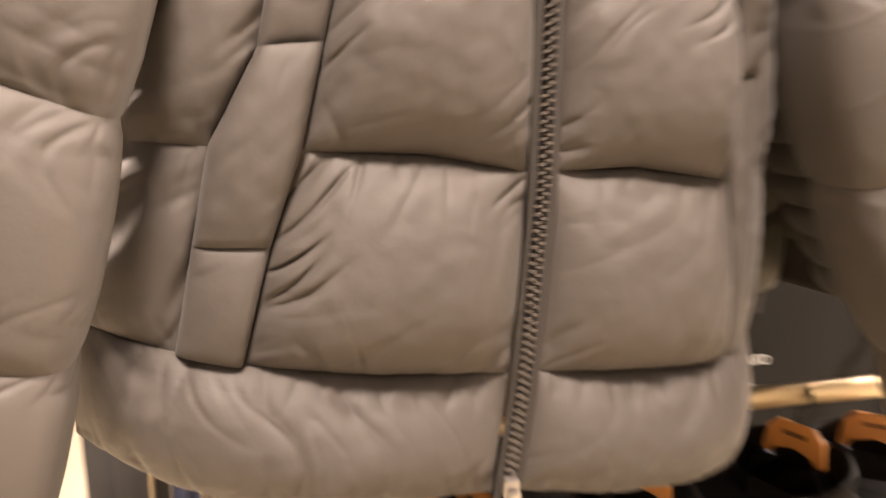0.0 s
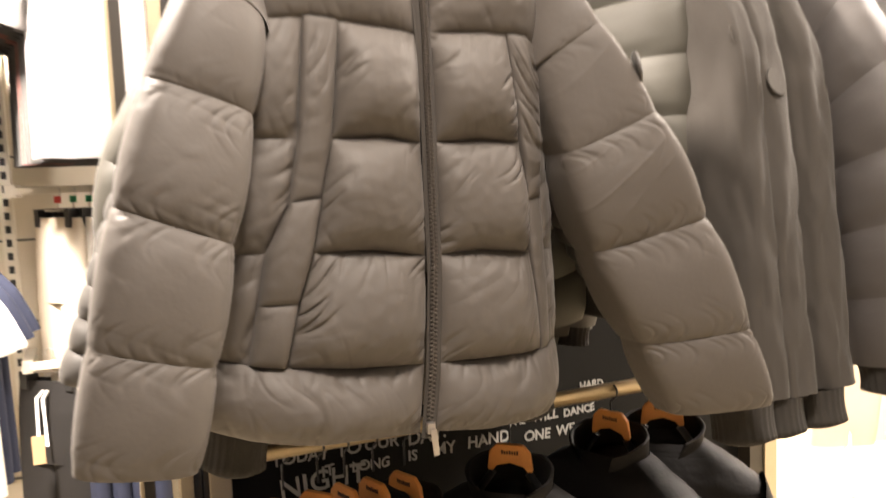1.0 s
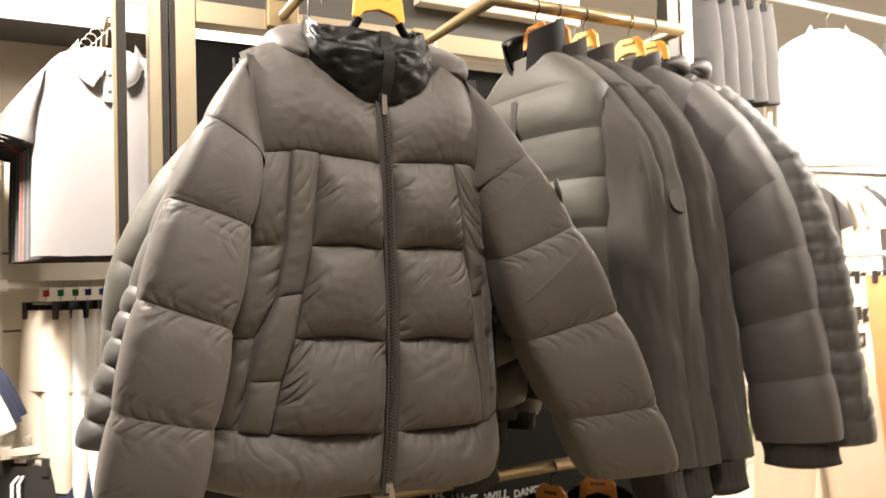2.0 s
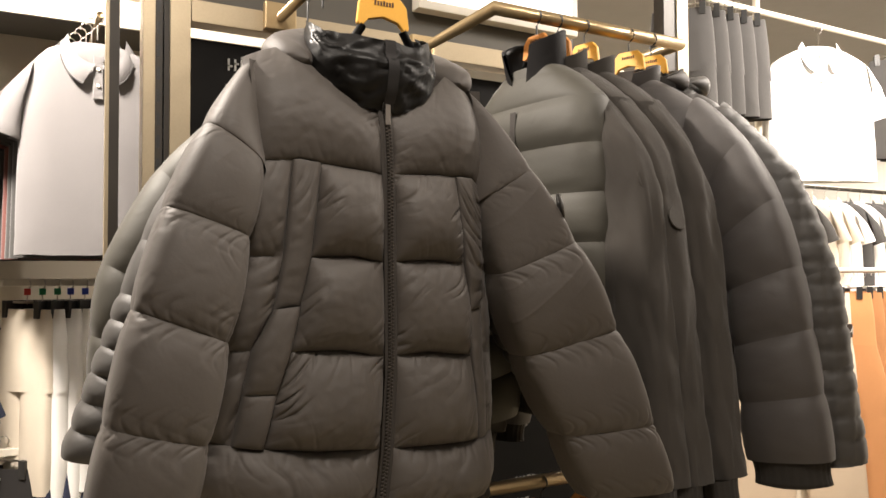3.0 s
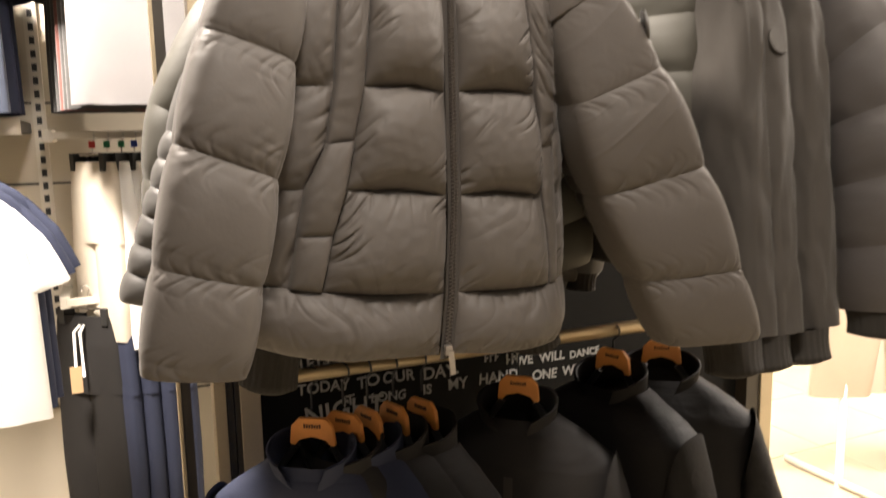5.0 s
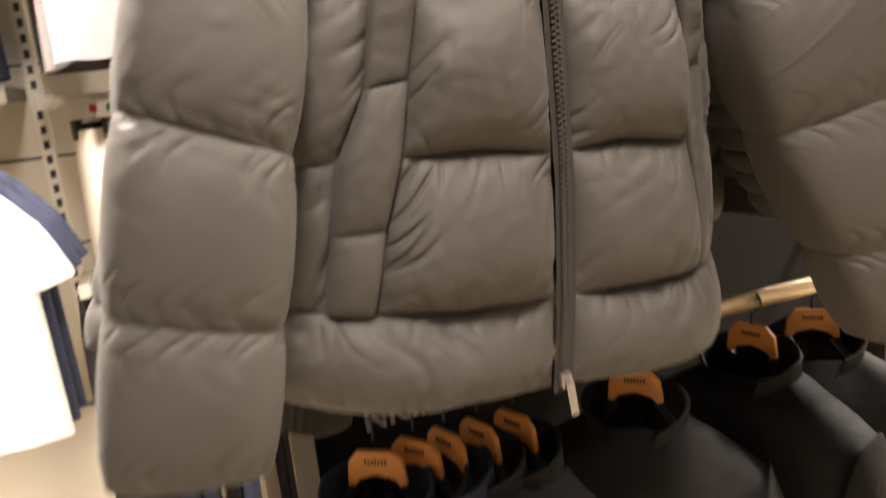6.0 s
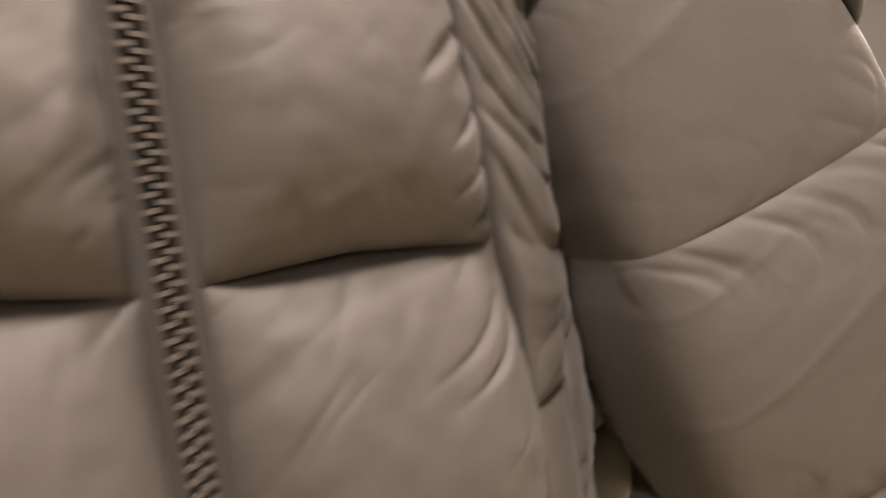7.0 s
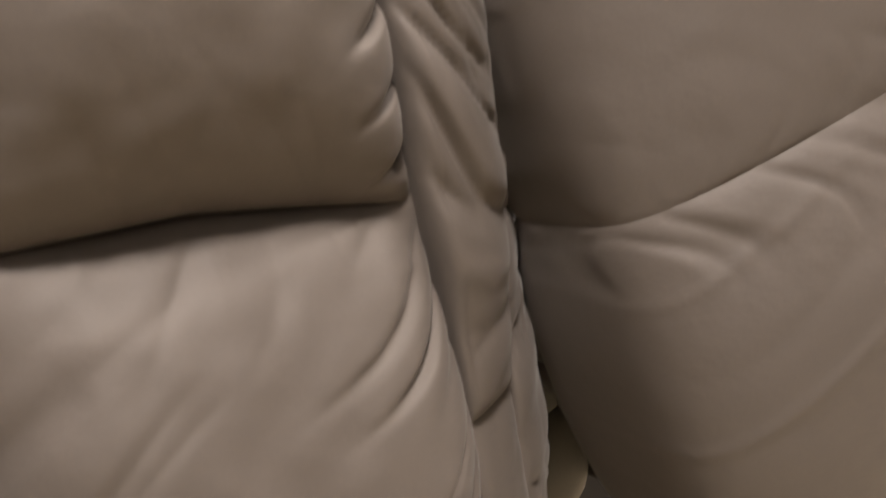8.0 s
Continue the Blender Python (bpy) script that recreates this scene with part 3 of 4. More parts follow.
pipe("bar", [(-0.184, 0.34, 1.133), (1.20, 0.34, 1.133), (1.20, 0.798, 1.133)], 0.0135, BRASS, rail)
pipe("arm", [(0.05, 0.34, 1.133), (0.05, 0.798, 1.133)], 0.010, BRASS, rail)
under(rail)

# ---- other hung garments ----


def ribbed(name, p0, p1, y, b, height, parent, mat, ribs=26):
    """A knitted band: a short tube with upright ribs below the edge from p0 to p1."""
    p0, p1 = Vector(p0), Vector(p1)
    c, hv = (p0 + p1) / 2, (p1 - p0) / 2
    down = Vector((hv.y, -hv.x)).normalized()
    if down.y > 0:
        down = -down

    def point(u, v):
        w = 2 * math.pi * u
        k = 0.90 - 0.05 * math.sin(math.pi * v) + 0.030 * abs(math.sin(w * ribs / 2))
        if v > 0.97:
            k *= 0.6
        return (c.x + hv.x * math.cos(w) * k + down.x * height * v, y + b * math.sin(w) * k, c.y + hv.y * math.cos(w) * k + down.y * height * v)

    return sheet(name, point, ribs * 4, 8, mat, parent, round_u=True)


def hung_jacket(name, at, turn, label, group, body_mat, sleeve_mat, body_rows, sleeve_rows, puff=0.012, wide=0.25, cuff_x=0.50, cuff_z=-0.98,
                elbow=0.42, hem_z=-0.90, rib=None, fine=1.0, seed=1.0, deep=0.075, collar=0.065, hooded=False, badge=False, cuff_w=0.12, collar_mat=None, collar_out=None, wrinkle=1.0, slant=0.8, rise=0.0, quilt=0.0, smooth=False, arm=(0.075, 0.055), arm_y=-0.015, shoulder=-0.205):
    """A jacket on its hanger, front towards -y, the rail's top at its origin."""
    t = thing(name, (at[0], at[1], at[2] + rise), label, "jacket", group, turn)
    wid = table([hem_z, -0.45, -0.26, -0.205, -0.165, -0.14], [wide, wide - 0.01, wide - 0.03, wide - 0.055, 0.125, 0.085])
    dep = table([hem_z, -0.40, -0.21, -0.14], [deep, deep, deep * 0.85, 0.05])
    zs = [lerp(hem_z, -0.235, k / body_rows) for k in range(body_rows + 1)] + [-0.165, -0.14]
    rings = [((-wid(z), z), (wid(z), z), 0.0, dep(z)) for z in zs]
    n = int(30 * fine)
    sleeve("trunk_panel", rings, [puff] * body_rows + [0.004, 0.0], t, seed, body_mat, nu=int(48 * fine), nv=max(5, int(n / max(1, body_rows) ** 0.5)), wrinkle=wrinkle, slant=slant, quilt=quilt)
    for s in (-1, 1):
        sh_in, sh_out = Vector((s * (wide - 0.085), -0.40)), Vector((s * (wide - 0.05), shoulder))
        el_out, cu_out = Vector((s * elbow, -0.58)), Vector((s * cuff_x, cuff_z))
        el_in, cu_in = Vector((s * (elbow - 0.155), -0.645)), Vector((s * (cuff_x - cuff_w), cuff_z - 0.02))
        rr = []
        plain = smooth or puff < 0.0035
        rows = 24 if plain else sleeve_rows
        for k in range(rows + 1):
            v = k / rows
            if v < 0.45:
                a, b = sh_in.lerp(el_in, v / 0.45), sh_out.lerp(el_out, v / 0.45)
                b += Vector((s * 0.030, 0.022)) * math.sin(math.pi * v / 0.45)
            else:
                a, b = el_in.lerp(cu_in, (v - 0.45) / 0.55), el_out.lerp(cu_out, (v - 0.45) / 0.55)
            rr.append((tuple(a), tuple(b), arm_y - 0.03 * v, lerp(arm[0], arm[1], v)))
        if plain:
            def cloth(u, v, rr=rr, s=s):
                i = min(int(v * 24), 23)
                (a0, a1, ay, ab), (b0, b1, by, bb) = rr[i], rr[i + 1]
                f, w = v * 24 - i, 2 * math.pi * u
                p0, p1 = Vector(a0).lerp(Vector(b0), f), Vector(a1).lerp(Vector(b1), f)
                cw, sw = squared(math.cos(w), 0.85), squared(math.sin(w), 0.72)
                c, hv = (p0 + p1) / 2, (p1 - p0) / 2
                fat = 0.0060 * noise.noise(Vector((c.x * 14 + cw * 1.5, sw + seed, c.y * 9 + s))) + 0.0075 * furrow(cw * 1.6 + v * 4 + sw, v * 3.0, sw * 1.3 + seed) + 0.0040 * pleat(cw * 2.2 - v * 6 + sw * 2, v * 5, seed)
                return (c.x + hv.x * cw + fat * cw * s, lerp(ay, by, f) + lerp(ab, bb, f) * sw + fat * sw, c.y + hv.y * cw)
            sheet("sleeve", cloth, 48, 72, sleeve_mat, t, round_u=True)
        else:
            sleeve("sleeve_panel", rr, [puff] * sleeve_rows, t, seed + 5 * s, sleeve_mat, nu=int(36 * fine), nv=max(6, int(n / max(1, sleeve_rows) ** 0.5)), wrinkle=wrinkle, slant=slant * (s if slant > 1 else 1), quilt=quilt)
        if rib:
            ribbed("cuff", rr[-1][0], rr[-1][1], -0.045, 0.055, rib, t, RIB)
        else:
            cuff_roll(rr[-1], t, sleeve_mat)
        if badge and s > 0:
            bm = bmesh.new()
            bmesh.ops.create_cone(bm, segments=20, radius1=0.026, radius2=0.025, depth=0.002, cap_ends=True)
            bg = part("sleeve_badge", bm, CHARCOAL, t, "round rubber sleeve badge")
            bg.matrix_basis = pose(s * (elbow - (0.037 if badge is True else 0.011)), arm_y - 0.02, -0.44 if badge is True else badge, 0, 72 * s, 0)
    if rib:
        ribbed("hem_band", (-wide, hem_z), (wide, hem_z), 0.0, deep, rib, t, RIB, ribs=60)

    def stand(u, v):
        a = lerp(-0.5 * math.pi + 0.30 + 0.25 * v, 1.5 * math.pi - 0.30 - 0.25 * v, u)
        k = 1 + 0.10 * v
        front = 0.5 - 0.5 * math.sin(a)
        return (0.082 * k * math.cos(a), 0.062 * k * math.sin(a) - 0.012 * v, -0.150 - 0.030 * front + collar * v * (1 - 0.30 * front ** 3) + 0.006 * noise.noise(Vector((u * 9, v * 2, seed))))

    sheet("collar", stand, 40, 8, collar_out or body_mat, t)
    sheet("collar_lining", lambda u, v: (lambda c: (c[0] * 0.91, c[1] * 0.89, c[2] - 0.002 * v))(stand(u, v)), 40, 8, collar_mat or body_mat, t)
    sheet("collar_edge", lambda u, v: (lambda c: (c[0] * lerp(1.0, 0.91, v), c[1] * lerp(1.0, 0.89, v), c[2] + 0.003 * math.sin(math.pi * v) - 0.002 * v))(stand(u, 1.0)), 40, 4, collar_out or body_mat, t)
    if hooded:
        sheet("hood", lambda u, v: (lambda a, w, r: (-0.13 * math.cos(a) * (1 + r * math.cos(w)), 0.02 + 0.11 * math.sin(a) * (1 + r * math.cos(w)), -0.140 + 0.040 * math.sin(w) * pillow(v, 2, 0.9) + 0.01 * math.sin(a)))(lerp(-0.15, 1.15, v) * math.pi, 2 * math.pi * u, 0.20 * pillow(v, 2, 0.9)), 24, 40, body_mat, t, round_u=True)
    zx = lambda z: 0.0
    zy = lambda z: -dep(z) - puff - 0.001
    sheet("zip_tape", lambda u, v: ((u - 0.5) * 0.02, zy(lerp(hem_z, -0.25, v)), lerp(hem_z, -0.25, v)), 2, 16, ZIP_TAPE, t)
    return t


def card_hanger(at, turn, mat, label, group, up=0.10):
    return neck_hanger((at[0], at[1], at[2] - up), turn, mat, label, up + 0.014, 0.9, group, BLACK_HOOK)


# on the loop rail, edge-on, fronts towards the left end of the unit
G = "jackets on the loop rail"
RZ = 2.262
for x, turn, kw in (
        (0.575, -83, dict(label="charcoal jacket with padded chest and black stand collar", body_mat=OLIVE_PUFF, sleeve_mat=CHARCOAL, body_rows=6, sleeve_rows=5, puff=0.013, smooth=True, rib=0.07, arm=(0.046, 0.05), arm_y=0.026, shoulder=-0.235, seed=3.3, collar=0.105, collar_mat=BLACK_NYLON, collar_out=BLACK_SHELL, badge=True, wrinkle=0.9, slant=1.35)),
        (0.640, -82, dict(label="plain charcoal softshell jacket with round sleeve badge", body_mat=CHARCOAL, sleeve_mat=CHARCOAL, body_rows=2, sleeve_rows=5, puff=0.003, rib=0.07, arm=(0.055, 0.052), arm_y=0.012, shoulder=-0.225, seed=5.3, badge=-0.52, wrinkle=0.9, slant=1.35)),
        (0.725, -79, dict(label="plain charcoal softshell jacket on a yellow hanger", body_mat=CHARCOAL, sleeve_mat=CHARCOAL, body_rows=2, sleeve_rows=5, puff=0.003, rib=0.07, arm=(0.055, 0.052), arm_y=0.012, shoulder=-0.225, seed=8.3, wrinkle=0.9, slant=1.35)),
        (0.875, -70, dict(label="charcoal puffer jacket with hood and knit cuffs", body_mat=CHARCOAL_PUFF, sleeve_mat=CHARCOAL_PUFF, body_rows=5, sleeve_rows=6, puff=0.010, rib=0.06, seed=11.3, hooded=True, cuff_w=0.18, deep=0.095, cuff_x=0.49, elbow=0.42, cuff_z=-1.04)),
        (0.955, -65, dict(label="dark diamond-quilted jacket at the rail's end", body_mat=SLATE_PUFF, sleeve_mat=SLATE_PUFF, body_rows=3, sleeve_rows=4, puff=0.004, quilt=0.07, fine=1.6, seed=14.3, hooded=True, cuff_x=0.50, elbow=0.44))):
    hung_jacket("jacket", (x, 0.36, RZ), turn, group=G, **{"cuff_x": 0.42, "cuff_z": -1.06, "elbow": 0.36, **kw})
    card_hanger((x, 0.36, RZ), turn, HANGER_YELLOW if x > 0.7 else HANGER_WOOD, "yellow card hanger on the loop rail", "hangers on the loop rail")

# behind the jacket in front, on the same arm
G = "jackets on the straight arm"
for y, kw in (
        (0.205, dict(label="slate jacket quilted in narrow channels on the arm", body_mat=SLATE_PUFF, sleeve_mat=SLATE_PUFF, body_rows=11, sleeve_rows=11, puff=0.0095, cuff_x=0.515, elbow=0.43, cuff_z=-0.83, seed=17.7, wide=0.235)),
        (0.330, dict(label="dark softshell jacket with ribbed knit cuffs", body_mat=BLACK_CLOTH, sleeve_mat=BLACK_CLOTH, body_rows=2, sleeve_rows=2, puff=0.004, cuff_x=0.325, elbow=0.33, cuff_z=-0.955, cuff_w=0.115, rib=0.085, seed=19.7, hem_z=-0.86)),
        (0.420, dict(label="olive-grey puffer jacket on the arm", body_mat=OLIVE_PUFF, sleeve_mat=OLIVE_PUFF, body_rows=4, sleeve_rows=5, puff=0.014, cuff_x=0.46, elbow=0.46, cuff_z=-0.88, seed=23.1)),
        (0.520, dict(label="black jacket at the back of the arm", body_mat=BLACK_CLOTH, sleeve_mat=BLACK_CLOTH, body_rows=2, sleeve_rows=2, puff=0.004, cuff_x=0.44, elbow=0.44, cuff_z=-0.88, seed=27.1))):
    hung_jacket("jacket", (0.042, y, 2.180), 0, group=G, **kw)
    card_hanger((0.042, y, 2.283), 0, HANGER_WOOD, "orange card hanger on the straight arm", "hangers on the straight arm", 0.27)

# on the lower rail
G = "jackets on the lower rail"
for k, (x, turn, mat) in enumerate(((-0.148, -34, NAVY_CLOTH), (-0.085, -52, BLACK_CLOTH), (-0.035, -72, NAVY_CLOTH), (0.020, -72, BLACK_CLOTH), (0.082, -70, BLACK_CLOTH),
                                    (0.310, -44, BLACK_CLOTH), (0.560, -70, BLACK_SHELL), (0.700, -40, BLACK_SHELL))):
    hung_jacket("jacket", (x, 0.34, 1.133), turn, "navy zip jacket on the lower rail" if mat is NAVY_CLOTH else "black zip jacket on the lower rail", G, mat, mat, 2, 2, puff=0.004,
                cuff_x=0.38, elbow=0.33, cuff_z=-0.90, hem_z=-0.82, fine=1.0, seed=31 + 1.7 * k, collar=0.06, wrinkle=2.2 if k > 4 else 1.2, rise=0.110 - (0.140 if k < 5 else 0.125 if k == 5 else 0.098), wide=0.26, deep=0.07 if k < 5 else 0.10)
    card_hanger((x, 0.34, 1.133), turn, HANGER_WOOD, "orange card hanger with printed line", "hangers on the lower rail", 0.140 if k < 5 else 0.125 if k == 5 else 0.098)


# ---- handwriting on the back panel ----
def word(text, x, z, size, slope=0.0):
    curve = bpy.data.curves.new("lettering", "FONT")
    curve.body, curve.size, curve.extrude, curve.offset = text, size, 0.0006, 0.0008
    tmp = new("lettering_tmp", curve)
    bpy.context.view_layer.update()
    mesh = bpy.data.meshes.new_from_object(tmp.evaluated_get(bpy.context.evaluated_depsgraph_get()))
    bpy.data.objects.remove(tmp)
    for vert in mesh.vertices:
        vert.co.x += size * 0.10 * noise.noise(Vector((vert.co.y / size * 1.7 + x * 9, vert.co.x / size * 0.8, z)))
        vert.co.y += size * 0.12 * noise.noise(Vector((vert.co.x / size * 1.6 + x * 7, 3.3, z)))
    ob = link("lettering", mesh, CHALK, unit, "white handwritten words", False)
    ob.matrix_parent_inverse = unit.matrix_world.inverted()
    ob.matrix_basis = pose(x, 0.7985, z, 90, -slope, 0)
    return ob


for text, x, z, size, slope in (("LETS", -0.065, 1.000, 0.038, 2), ("DO", 0.050, 1.003, 0.038, -2), ("TODAY", -0.075, 0.935, 0.040, -2), ("TO", 0.085, 0.926, 0.044, 3), ("OUR", 0.155, 0.930, 0.042, -1), ("DAY.", 0.272, 0.920, 0.048, 2),
                                ("NIGHT", -0.060, 0.850, 0.070, 1), ("IT", 0.045, 0.885, 0.038, 4), ("LONG", 0.120, 0.882, 0.036, -2), ("IS", 0.270, 0.880, 0.038, 0), ("MY", 0.345, 0.880, 0.044, 2), ("HAND", 0.440, 0.882, 0.044, -1),
                                ("WE", 0.560, 0.918, 0.038, 2), ("WILL", 0.640, 0.918, 0.038, 0), ("DANCE", 0.745, 0.915, 0.031, 3), ("ONE", 0.615, 0.868, 0.040, -2), ("WE", 0.72, 0.865, 0.040, 1), ("HARD", 0.800, 0.985, 0.030, 1)):
    word(text, x, z, size, slope)
for x, z, s in ((-0.075, 2.150, 0.03), (-0.03, 2.160, 0.026), (-0.08, 2.09, 0.024), (0.80, 2.120, 0.026), (0.40, 0.985, 0.04), (0.46, 0.945, 0.03), (0.53, 0.93, 0.03)):
    bm = bmesh.new()
    for k in range(3):
        box_bm(bm, x + k * s * 0.55, x + k * s * 0.55 + 0.005, 0.797, 0.7995, z, z + s)
        box_bm(bm, x + k * s * 0.55, x + k * s * 0.55 + s * 0.4, 0.797, 0.7995, z + s * (0.3 + 0.25 * (k % 2)), z + s * (0.3 + 0.25 * (k % 2)) + 0.005)
    ob = part("lettering", bm, CHALK, unit)
    ob.matrix_parent_inverse = unit.matrix_world.inverted()


# ---- shirts, trousers and their rails along the far wall ----
def cloth_tube(name, rings, parent, mat, seed, folds=0.006, freq=9.0, nu=44, nv=24):
    """A hanging cloth tube with upright folds; rings are (x0, x1, z, y, half depth) from top to bottom."""
    zs = [r[2] for r in rings]
    tops = list(reversed(range(len(rings))))
    f = [table([rings[k][2] for k in tops], [rings[k][j] for k in tops]) for j in (0, 1, 3, 4)]

    def point(u, v):
        z = lerp(zs[0], zs[-1], v)
        x0, x1, y, b = f[0](z), f[1](z), f[2](z), f[3](z)
        w = 2 * math.pi * u
        x = (x0 + x1) / 2 + (x1 - x0) / 2 * math.cos(w)
        d = folds * (0.25 + 0.75 * v) * noise.noise(Vector((x * freq * 2.2, seed + math.copysign(1, math.sin(w)), z * 1.6)))
        d += folds * 0.5 * crease(x * freq + z * 2, seed, z * 3) * v
        s = math.sin(w)
        return (x + 0.5 * d, y + math.copysign(abs(s) ** 0.6, s) * b - d, z + (0.004 * noise.noise(Vector((x * 14, seed, 0))) if v > 0.95 else 0))

    return sheet(name, point, nu, nv, mat, parent, round_u=True)


def shirt(name, at, label, group, mat, half=0.215, length=0.66, turn=0.0, seed=1.0, collar=True, trim=None, sleeve_len=0.21, thick=0.028, detail=True, drop=0.0):
    """A short-sleeved shirt on a hanger, collar's top at the origin, front towards -y."""
    t = thing(name, at, label, "shirt", group, turn)
    cloth_tube("body", [(-0.06, 0.06, -0.045, 0, 0.020), (-0.13, 0.13, -0.070, 0, thick), (-half + 0.03, half - 0.03, -0.115, 0, thick), (-half, half, -0.26, 0, thick * 1.2), (-half - 0.005, half + 0.005, -0.45, 0, thick * 1.3), (-half - 0.01, half + 0.01, -length, 0, thick * 1.4)], t, mat, seed)
    for s in (-1, 1):
        a, b = Vector((s * (half - 0.035), -0.115)), Vector((s * (half - 0.005), -0.27))
        c, d = Vector((s * (half + 0.085), -0.115 - sleeve_len)), Vector((s * (half - 0.005), -0.145 - sleeve_len))
        rr = [(tuple(b), tuple(a), 0, thick), (tuple(b.lerp(d, 0.5)), tuple(a.lerp(c, 0.5) + Vector((s * 0.012, 0.012))), 0, thick * 1.2), (tuple(d), tuple(c), 0, thick * 1.1)]
        sleeve("sleeve", rr, [0.002, 0.002], t, seed + s, mat, nu=24, nv=8, wrinkle=1.0)
        if trim is not None:
            cuff_roll(rr[-1], t, trim, "sleeve_trim", 0.012, 0.9)
    if collar:
        for s in (-1, 1):
            def flap(u, v, s=s):
                a = u * math.pi / 2
                x, z = 0.008 + 0.072 * math.sin(a) + 0.05 * drop, -0.112 + 0.092 * (1 - math.cos(a))
                x, z = x + v * lerp(0.034, 0.022, u), z - v * lerp(0.060, 0.034, u)
                return (s * x, lerp(-thick - 0.016 - 0.006 * math.sin(math.pi * v), -0.006, u ** 2.2), z - drop * (1 - 0.62 * u))
            flap_ob = sheet("collar_flap", flap, 14, 8, mat, t)
            pipe("edge_trim", [flap(k / 10, 1.0) for k in range(11)], 0.0022, DARK_JERSEY, flap_ob, "dark tipping line", sides=6)
        bm = bmesh.new()
        box_bm(bm, -0.014, 0.014, -thick - 0.013, -thick - 0.005, -0.215 - drop, -0.085 - drop, 0.002)
        placket = part("placket", bm, mat, t)
        for k in range(2):
            bm = bmesh.new()
            bmesh.ops.create_cone(bm, segments=12, radius1=0.006, radius2=0.005, depth=0.004, cap_ends=True, matrix=pose(0, -thick - 0.015, -0.125 - drop - 0.05 * k, 90))
            part("button", bm, SHELF_WHITE, placket)
    hook(0.055, t, STEEL)
    return t


def trousers(name, at, label, group, mat, length=0.98, width=0.30, hem_w=0.20, spread=0.0, turn=0.0, seed=1.0, strings=False):
    """Trousers hung by the waistband, its top at the origin."""
    t = thing(name, at, label, "trousers", group, turn)
    cloth_tube("waist", [(-width / 2, width / 2, 0, 0, 0.022), (-width / 2 - 0.01, width / 2 + 0.01, -0.10, 0, 0.034), (-width / 2 - 0.02, width / 2 + 0.02, -0.27, 0, 0.036)], t, mat, seed, 0.004)
    for s in (-1, 1):
        m = s * (width / 4 + 0.004)
        cloth_tube("leg", [(m - width / 4 - 0.012, m + width / 4 + 0.012, -0.24, 0, 0.034), (m + s * spread * 0.4 - hem_w * 0.56, m + s * spread * 0.4 + hem_w * 0.56, -0.5, 0, 0.034), (m + s * spread - hem_w / 2, m + s * spread + hem_w / 2, -length, 0, 0.030)], t, mat, seed + s, 0.008, 7.0, 32, 24)
    if strings:
        for s in (-1, 1):
            pipe("drawstring", [(s * 0.008, -0.03, -0.03), (s * 0.012, -0.055, -0.05), (s * 0.016, -0.058, -0.20)], 0.005, WHITE_CLOTH, t, sides=8)
    for s in (-1, 1):
        box("clip", s * width * 0.36 - 0.012, s * width * 0.36 + 0.012, -0.026, 0.026, -0.03, 0.028, BLACK_HOOK, t, "black clip")
    pipe("clip_bar", [(-width * 0.36, 0, 0.022), (width * 0.36, 0, 0.022)], 0.004, STEEL, t, sides=8)
    hook(0.10, t, STEEL)
    return t


slot = tagged(box("wall_standard", -0.690, -0.650, 1.945, 1.978, 0, 3.1, SHELF_WHITE), "cream slotted wall upright", "upright")
for k in range(60):
    box("slot", -0.678, -0.662, 1.9435, 1.947, 0.3 + k * 0.045, 0.325 + k * 0.045, BLACK_HOOK, slot)
for z0 in (0.62, 1.16, 1.44, 1.72, 2.2):
    tagged(box("wall_seam", -4.0, 0.88, 1.974, 1.981, z0, z0 + 0.008, FASCIA), kind="structure")

for z, x0 in ((1.608, -0.635), (1.052, -0.630)):
    r = thing("wall_rail", (x0, 1.75, z), "cream square hanging rail on the wall", "rail", "wall rails")
    box("bar", x0, 0.30, 1.738, 1.762, z - 0.012, z + 0.012, SHELF_WHITE, r, bevel=0.002)
    box("bracket", x0 - 0.02, x0 + 0.012, 1.74, 1.978, z - 0.02, z + 0.02, SHELF_WHITE, r, bevel=0.003)
    under(r)
sh = thing("wall_shelf", (-1.2, 1.85, 1.64), "dark shelf board with cream front edge", "shelf", "wall shelves")
box("board", -2.4, -0.70, 1.60, 1.978, 1.618, 1.655, FASCIA, sh, bevel=0.002)
box("front_edge", -2.4, -0.70, 1.588, 1.60, 1.612, 1.660, SHELF_WHITE, sh, bevel=0.002)
under(sh)
sh = thing("wall_shelf", (-0.9, 1.85, 2.53), "cream shelf board high on the wall", "shelf", "wall shelves")
box("board", -2.4, 0.60, 1.62, 1.978, 2.500, 2.535, FASCIA, sh, bevel=0.002)
box("front_edge", -2.4, 0.60, 1.606, 1.62, 2.470, 2.545, SHELF_WHITE, sh, bevel=0.002)
under(sh)
